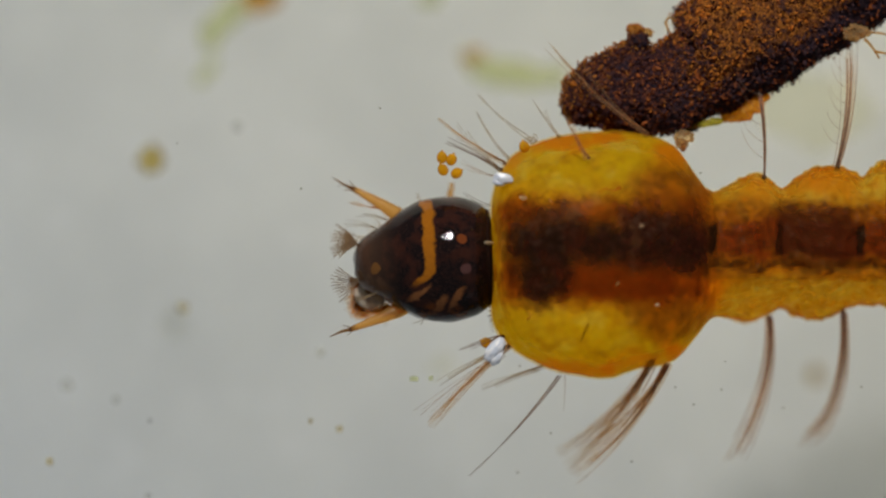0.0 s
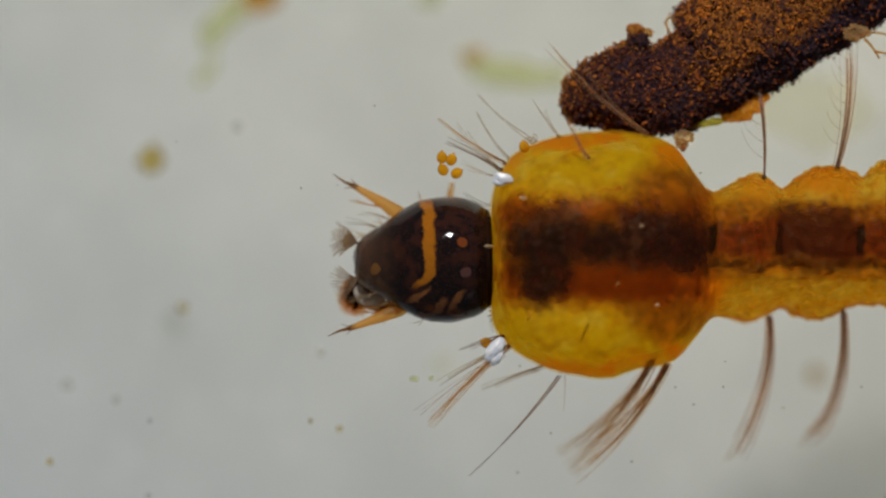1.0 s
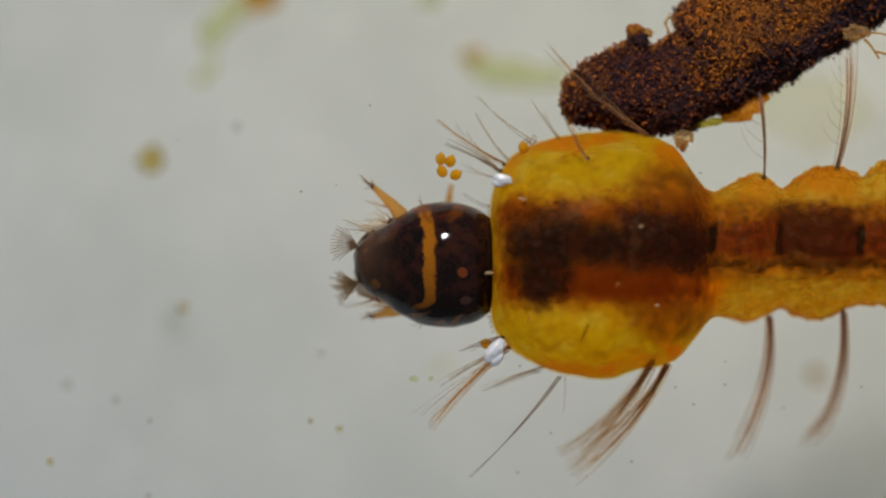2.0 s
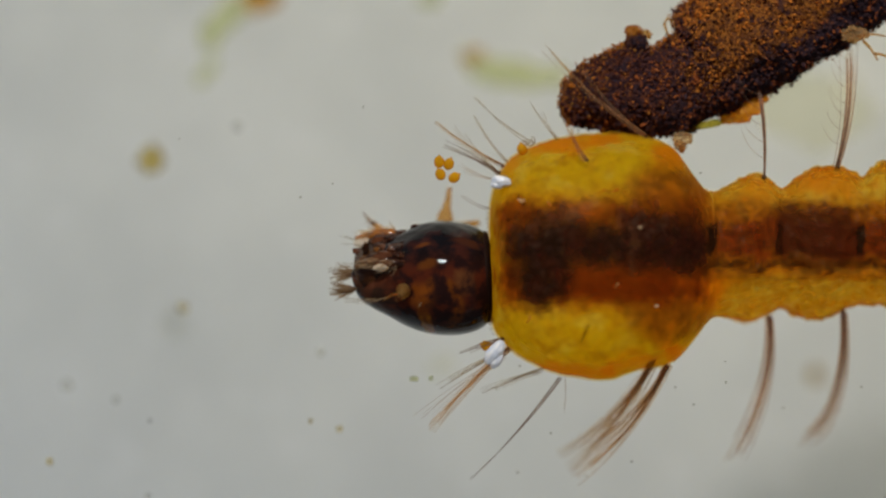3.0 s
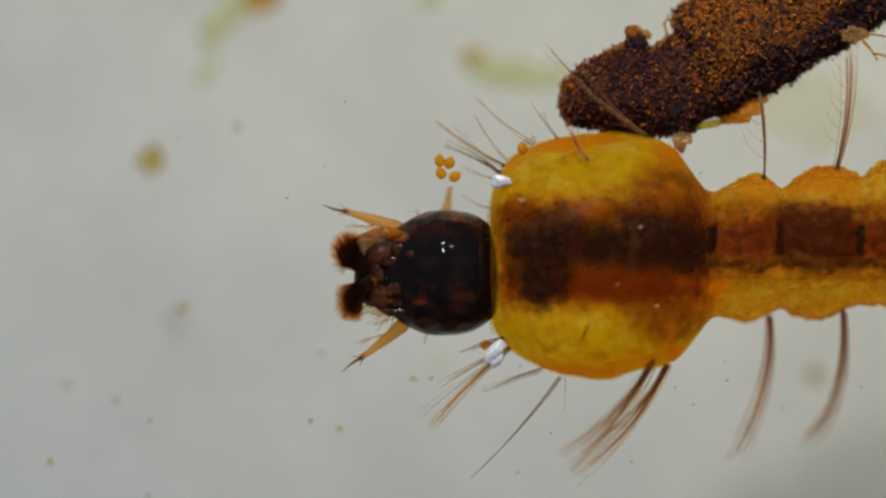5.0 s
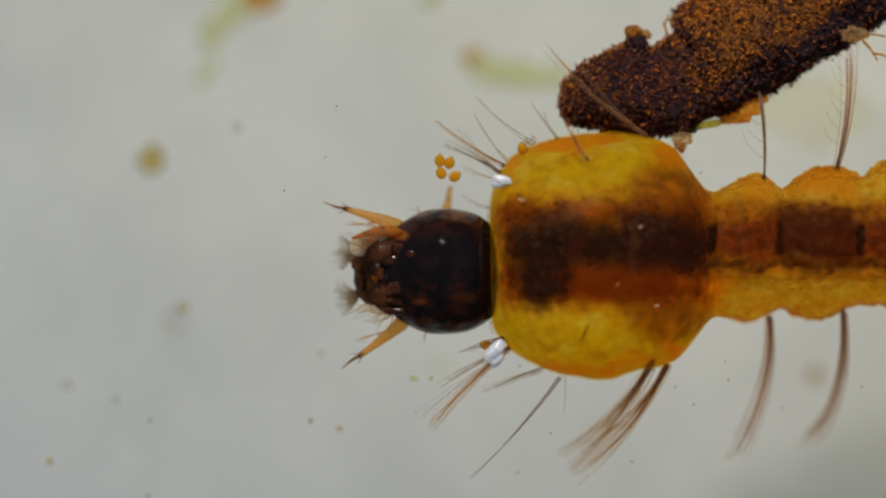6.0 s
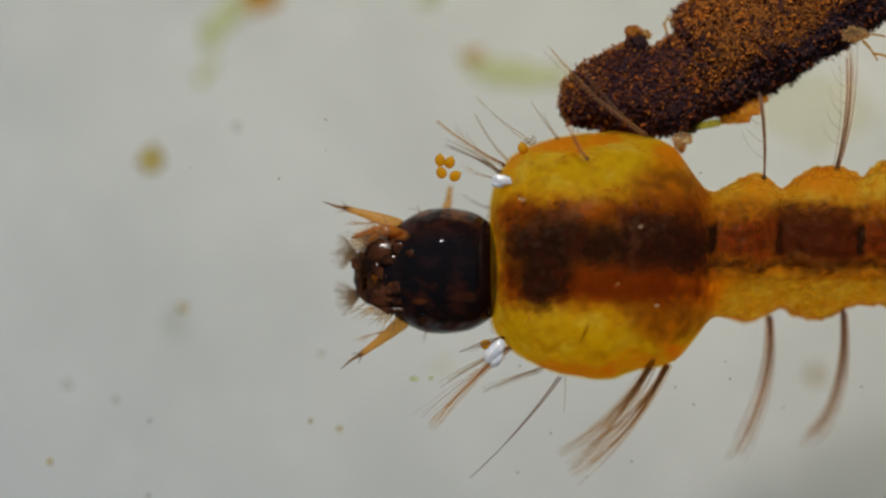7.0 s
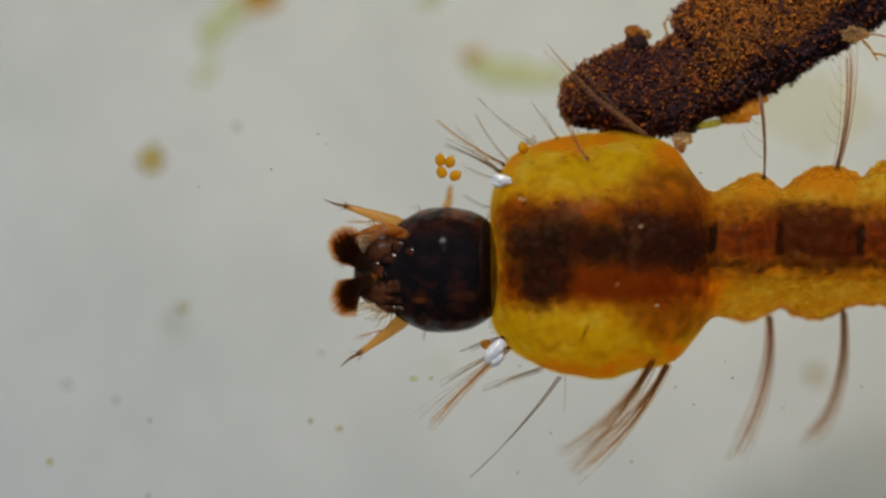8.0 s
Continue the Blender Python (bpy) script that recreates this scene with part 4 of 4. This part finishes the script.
    def fringe(name, line, size, mat, seed, label):
        """A ragged strip along the lump's edge."""
        pts = [at(*p) - base for p in line]
        way = [Vector([curve_through([(k, p[c]) for k, p in enumerate(pts)], q) for c in range(3)]) for q in (i * (len(pts) - 1) / 30 for i in range(31))]
        bm = tube(bmesh.new(), way, [size * (0.25 + 0.75 * math.sin(math.pi * (i + 1) / 32)) for i in range(31)], 20)
        bm.normal_update()
        for v in bm.verts:
            p = v.co * 0.07 + Vector((seed, 0, 0))
            v.co += v.normal * size * (0.55 * noise.noise(p) + 0.35 * noise.noise(p * 2.5))
        part(name, bm, mat, ob, label)

    lump("knob", 1128, 74, -40, 19, 16, CRUST, 3.0, "crumbly brown knob")
    lump("knob", 1108, 86, -46, 15, 12, RIND, 5.0, "orange crumb")
    lump("knob", 1124, 54, -44, 14, 11, RIND, 15.0, "orange crumb")
    lump("knob", 1146, 58, -50, 9, 7, FLUFF, 6.0, "tan crumb")
    lump("fluff", 1210, 244, -20, 17, 11, TAN, 7.0, "pale tan fluff")
    lump("fluff", 1206, 254, -20, 9, 9, TAN, 17.0, "pale tan fluff")
    lump("fluff", 1209, 262, -16, 5, 6, RIND, 8.0, "brown crumb")
    lump("fluff", 1516, 58, 10, 20, 14, TAN, 9.0, "tan fluff")
    fringe("fringe", ((1008, 220, -60), (1002, 192, -60), (1012, 156, -60), (1040, 118, -64), (1074, 96, -64)), 8, RIND, 10.0, "orange fringe")
    fringe("fringe", ((1196, 230, -50), (1250, 219, -50), (1304, 206, -50)), 6, MOSS, 11.0, "green slimy fringe")
    fringe("fringe", ((1280, 210, -50), (1322, 196, -50), (1362, 170, -50)), 14, SLIME, 12.0, "orange slimy fringe")
    fringe("fringe", ((1160, 90, -60), (1182, 82, -60), (1204, 66, -60)), 7, FLUFF, 13.0, "orange fringe")
    bm = bmesh.new()
    tube(bm, [at(x, y, -40) - base for x, y in ((1184, 58), (1178, 40), (1184, 30), (1196, 36), (1200, 48), (1192, 44), (1188, 34))], [2, 3, 3, 3, 3, 2, 1], 6)
    part("wisp", bm, FLUFF, ob, "curled orange wisp")
    bm = bmesh.new()
    for a, b in (((1530, 70, 0), (1556, 104, 0)), ((1548, 92, 0), (1590, 108, 0)), ((1520, 62, 0), (1570, 62, 0))):
        strand(bm, at(*a) - base, at(*b) - base, (0, 4, 0), 3.5, 2)
    part("wisp", bm, FLUFF, ob, "tan wisps")
    return ob


CLUMP = detritus()


# ---- dirt and algae lying on the plate, and specks in the water ----
def smear(name, places, size, mat, seed, label, category, z=-RISE):
    """A flat scrap, or a strand along several places, lying on the plate or hanging over it at height z."""
    o = at(*places[0], z)
    bm = bmesh.new()
    if len(places) == 1:
        blob(bm, (0, 0, size * 0.1), (size * 0.5, size * 0.5, size * 0.14), 0.5, seed, 4)
    else:
        pts = [at(*p, z) - o for p in places]
        n = 8 * len(pts)
        way = [Vector([curve_through([(k, p[c]) for k, p in enumerate(pts)], q) for c in range(3)]) for q in (i * (len(pts) - 1) / n for i in range(n + 1))]
        tube(bm, way, [size * 0.5 * (0.3 + 0.7 * math.sin(math.pi * (i + 1) / (n + 2)) ** 0.5) for i in range(n + 1)], 20)
        bm.normal_update()
        for v in bm.verts:
            p = v.co * (1.2 / size) + Vector((seed, 0, 0))
            v.co += v.normal * size * (0.34 * noise.noise(p) + 0.2 * noise.noise(p * 2.3))
            v.co.z = abs(v.co.z) * 0.25
    ob = tagged(part(name, bm, mat), label, category, category)
    ob.location = o * U
    return ob


smear("alga", [(826, 92), (850, 120), (900, 134), (1000, 136)], 52, ALGA, 1, "pale green alga strand lying on the plate", "alga")
smear("alga", [(362, 84), (384, 50), (410, 22), (436, 0)], 50, ALGA, 2, "pale green alga strand lying on the plate", "alga")
smear("alga", [(350, 146), (364, 130), (384, 108)], 26, ALGA, 3, "faint green alga scrap lying on the plate", "alga")
smear("alga", [(745, -2), (775, 0)], 30, ALGA, 4, "pale green alga scrap lying on the plate", "alga")
smear("alga", [(764, 648), (800, 644)], 26, FILM, 9, "faint green alga scrap lying on the plate", "alga")
smear("dirt_flake", [(828, 92), (842, 106)], 44, OCHRE, 12, "yellowish dirt flake stuck on an alga strand", "dirt")
smear("dirt_flake", [(436, 8), (490, -4)], 54, OCHRE, 5, "rust brown dirt flake beside an alga", "dirt")
smear("dirt_flake", [(268, 282)], 50, OLIVE, 6, "round olive brown dirt flake hanging in the water", "dirt", -800)
smear("dirt_flake", [(88, 817)], 12, PALE_DUST, 7, "small tan dirt flake hanging in the water", "dirt", -170)
smear("alga", [(1340, 190), (1430, 200), (1520, 180)], 150, FILM, 11, "very faint yellow film lying on the plate", "alga")
smear("alga", [(726, 672), (740, 670)], 9, ALGA, 13, "tiny green alga scrap hanging among hairs", "alga", -60)
smear("alga", [(760, 672), (766, 668)], 7, ALGA, 14, "tiny green alga scrap hanging among hairs", "alga", -60)
smear("dirt_flake", [(1443, 664)], 30, RUST, 8, "tan dirt flake lying on the plate", "dirt")
for k, (px, py, size, z) in enumerate(((568, 624, 16, -220), (118, 682, 22, -420), (205, 708, 14, -300), (265, 745, 8, -200), (262, 878, 10, -200), (420, 225, 16, -500))):
    smear("dust_flake", [(px, py)], size, DUST, 20 + k, "faint grey dust flake hanging in the water", "dust", z)
for k, (px, py, size, z) in enumerate(((550, 745, 8, -150), (601, 759, 11, -150), (324, 545, 20, -500))):
    smear("dust_flake", [(px, py)], size, PALE_DUST, 40 + k, "faint tan dust flake hanging in the water", "dust", z)


def speck(px, py, z, sx, sy, turn, seed):
    bm = bmesh.new()
    blob(bm, (0, 0, 0), (sx * 0.75, sy * 0.75, min(sx, sy) * 0.75), 0.3, seed, 1)
    ob = tagged(part("speck", bm, SPECK), "tiny dark speck drifting in the water", "speck", "specks")
    ob.matrix_basis = pose(*(at(px, py, z) * U), 0, 0, turn)
    return ob


for k, (px, py, z, sx, sy, turn) in enumerate((
        (1228, 716, 0, 2.6, 2.0, 0), (1195, 685, 0, 2.4, 2.2, 0), (975, 767, 0, 2.2, 2.0, 0), (1386, 722, -40, 7, 1.0, 12),
        (1524, 685, -40, 3, 1.4, 20), (1215, 304, 10, 2.6, 1.4, 0), (1240, 306, 10, 3.0, 1.8, 10), (1283, 640, -20, 1.8, 1.8, 0), (920, 648, 0, 2.6, 2.4, 0),
        (1118, 817, -60, 4, 2.5, 10), (1038, 843, 0, 2.2, 2.4, 0), (916, 836, -60, 3, 2.6, 0))):
    speck(px, py, z, sx, sy, turn, 3.0 * k)
# Drifting specks: their way through the water as (seconds, across, down).
DRIFTS = (((0, 672, 192), (1, 663, 188), (1.5, 659, 186), (3.5, 635, 190), (4.5, 618, 180), (6.5, 587, 198), (7, 577, 212), (8, 563, 237)),
          ((0, 314, 254), (1, 312, 251), (3.5, 318, 245), (4.5, 316, 244), (6.5, 326, 277), (7, 337, 298), (8, 352, 332)),
          ((0, 533, 334), (1, 533, 333), (3.5, 530, 352), (4.5, 514, 353), (6.5, 500, 327), (7, 494, 316), (8, 480, 300)),
          ((0, 600, 330), (1.5, 596, 328), (3.5, 584, 322), (4.5, 575, 305), (6.5, 576, 272), (8, 578, 255)),
          ((0, 1277, 690), (1, 1280, 685), (3, 1285, 677), (4.5, 1286, 674), (6, 1289, 672), (8, 1296, 669)))
DRIFTERS = [speck(0, 0, 0, sx, sy, turn, 31.0 + k) for k, (sx, sy, turn) in enumerate(((4, 1.4, 10), (1.8, 1.8, 0), (2.2, 3.0, 30), (1.6, 2.4, 0), (2.2, 2.8, 0)))]


def fibre():
    """A frayed orange fibre hanging deep behind the head."""
    o = at(792, 366, -150)
    bm = bmesh.new()
    way = [at(*q, -150) - o for q in ((800, 325), (797, 342), (794, 360), (791, 378), (790, 398), (800, 412))]
    tube(bm, way, [3, 5, 8, 14, 12, 4], 14)
    tube(bm, [at(*q, -160) - o for q in ((792, 396), (820, 394), (850, 388))], [9, 8, 3], 10)
    bm.normal_update()
    for v in bm.verts:
        v.co += v.normal * 5 * noise.noise(v.co * 0.09)
    ob = tagged(part("fibre", bm, FLUFF), "frayed orange fibre hanging in the water behind the head", "fibre")
    ob.location = o * U
    return ob


FIBRE = fibre()

# ---- what moves ----
PIVOT = Vector((1350 - 784, 441 - 435, RISE)) * U


def sway(f):
    """The slight turn of the thorax about the waist, as a move in the world."""
    return Matrix.Translation((-2.0 * f * U, 0, 0)) @ Matrix.Translation(PIVOT) @ pose(0, 0, 0, 0, 0, 0.62 * f) @ Matrix.Translation(-PIVOT)


SWAY = ((0.0, 0.0), (1.55, 0.0), (1.75, 0.1), (2.8, 1.0), (3.9, 1.0), (4.3, 0.85), (5.8, 0.75), (7.0, 0.65), (8.0, 0.55))


def head_pose(px, py, roll, yaw, tilt=0):
    """The head's neck at a place on the larva; roll about its length, yaw in the plane of view, tilt towards the lens."""
    p = lp(px, py) * U
    return Matrix.Translation(p) @ pose(0, 0, 0, 0, 0, yaw) @ pose(0, 0, 0, 0, tilt, 0) @ pose(0, 0, 0, roll, 0, 0)


def steps(rows):
    """Rows (start, end, value): each value is held from start to end."""
    out = []
    for a, b, value in rows:
        out.append((a, value))
        if b > a:
            out.append((b, value))
    return out


def eased(rows, most=80.0):
    """Rows (start, end, degrees) as (time, degrees), with rows between where the turn is large."""
    out = []
    for t, f in steps(rows):
        if out and abs(f - out[-1][1]) > most:
            (t0, f0), n = out[-1], int(abs(f - out[-1][1]) // most) + 1
            out += [(t0 + (t - t0) * i / n, f0 + (f - f0) * i / n) for i in range(1, n)]
        out.append((t, f))
    return out


def motions():
    home = Matrix.Translation(HOME * U)
    walk(THORAX, [(t, home.inverted() @ sway(f) @ home) for t, f in SWAY])
    for q, k in [(e, 1.3) for e in EGGS[:4] + [FIBRE]] + [(e, 1.0) for e in EGGS[4:] + BUBBLES]:
        rest = q.matrix_basis.copy()
        walk(q, [(t, sway(f * k) @ rest) for t, f in SWAY])
    rest = CLUMP.matrix_basis.copy()
    walk(CLUMP, [(t, Matrix.Translation((-3 * f * U, -3.5 * f * U, 0)) @ rest) for t, f in ((0.0, 0.0), (1.6, 0.0), (2.8, 0.75), (3.5, 1.0), (8.0, 0.95))])
    for q, way in zip(DRIFTERS, DRIFTS):
        walk(q, [(t, pose(*(at(px, py, 0) * U), 0, 0, 20 * t)) for t, px, py in way])
    walk(HEAD, steps([(0.0, 0.25, head_pose(868, 456, -14, 2)), (0.3, 0.9, head_pose(868, 457, -13, 2)), (1.0, 1.25, head_pose(868, 458, -11, 1)),
                      (1.3, 1.55, head_pose(868, 459, -8, 1)), (1.6, 1.75, head_pose(868, 464, 2, 0)), (2.3, 2.3, head_pose(868, 480, 45, 0)),
                      (2.8, 2.93, head_pose(866, 490, 84, 0)), (3.0, 3.23, head_pose(866, 490, 112, 2)), (3.3, 3.53, head_pose(866, 486, 140, 3)),
                      (3.6, 3.93, head_pose(868, 482, 156, 4)), (4.0, 4.23, head_pose(868, 480, 164, 4, -6)), (4.3, 4.53, head_pose(868, 478, 172, 4, -9)),
                      (4.6, 5.9, head_pose(868, 478, 180, 3.5, -9)), (6.0, 6.9, head_pose(868, 477, 182, 2.5, -9)),
                      (7.0, 7.25, head_pose(868, 476, 182, 2.5, -9)), (7.3, 8.0, head_pose(868, 475, 182, 2, -9))]))
    # how far each mouth brush is folded under, in degrees
    swing = [(0.0, 0.25, 50), (0.3, 0.55, 202), (0.6, 0.95, 85), (1.0, 1.25, 30), (1.3, 1.55, 80), (1.6, 1.75, 202), (2.8, 4.23, 202), (4.3, 4.95, 14), (5.05, 5.2, 62), (5.3, 5.95, 14),
             (6.0, 6.25, 202), (6.3, 6.93, 14), (7.0, 7.25, 202), (7.3, 7.55, 10), (7.6, 7.93, 202), (8.0, 8.0, 20)]
    # one brush stays tucked in while the head is back up
    tucked = [(a, b, max(f, 120) if a < 1.7 else max(f, 38)) for a, b, f in swing]
    # how far each feeler is lowered, and how wide it is spread
    droop = [(0.0, 1.55, 4, 33, 22), (1.6, 1.75, -55, 24, 24), (2.8, 2.93, -10, 80, 75), (3.0, 3.23, -15, 86, 60), (3.3, 3.53, -50, 80, -40), (3.6, 4.23, -108, 20, 0), (4.3, 4.53, -28, 24, 14), (4.6, 8.0, -6, 36, 22)]
    # how far each jaw lobe is splayed, in degrees
    splay = [(0.0, 2.0, -8), (2.8, 3.55, 6), (3.6, 4.2, 10), (4.4, 6.9, -4), (7.05, 7.2, 8), (7.4, 8.0, -4)]
    for i, s in enumerate((1, -1)):
        for q in JAWS[i]:
            walk(q, steps([(a, b, pose(-168 * U, s * 36 * U, -58 * U, 0, 0, -s * f)) for a, b, f in splay]))
        walk(BRUSHES[i], [(t, pose(-196 * U, s * 18 * U, -46 * U, 0, -f, -s * (-6, 7)[i])) for t, f in eased((tucked, swing)[i])])
        walk(FEELERS[i], steps([(r[0], r[1], pose(-152 * U, s * 80 * U, -14 * U, 0, r[2], -s * r[3 + i])) for r in droop]))


motions()
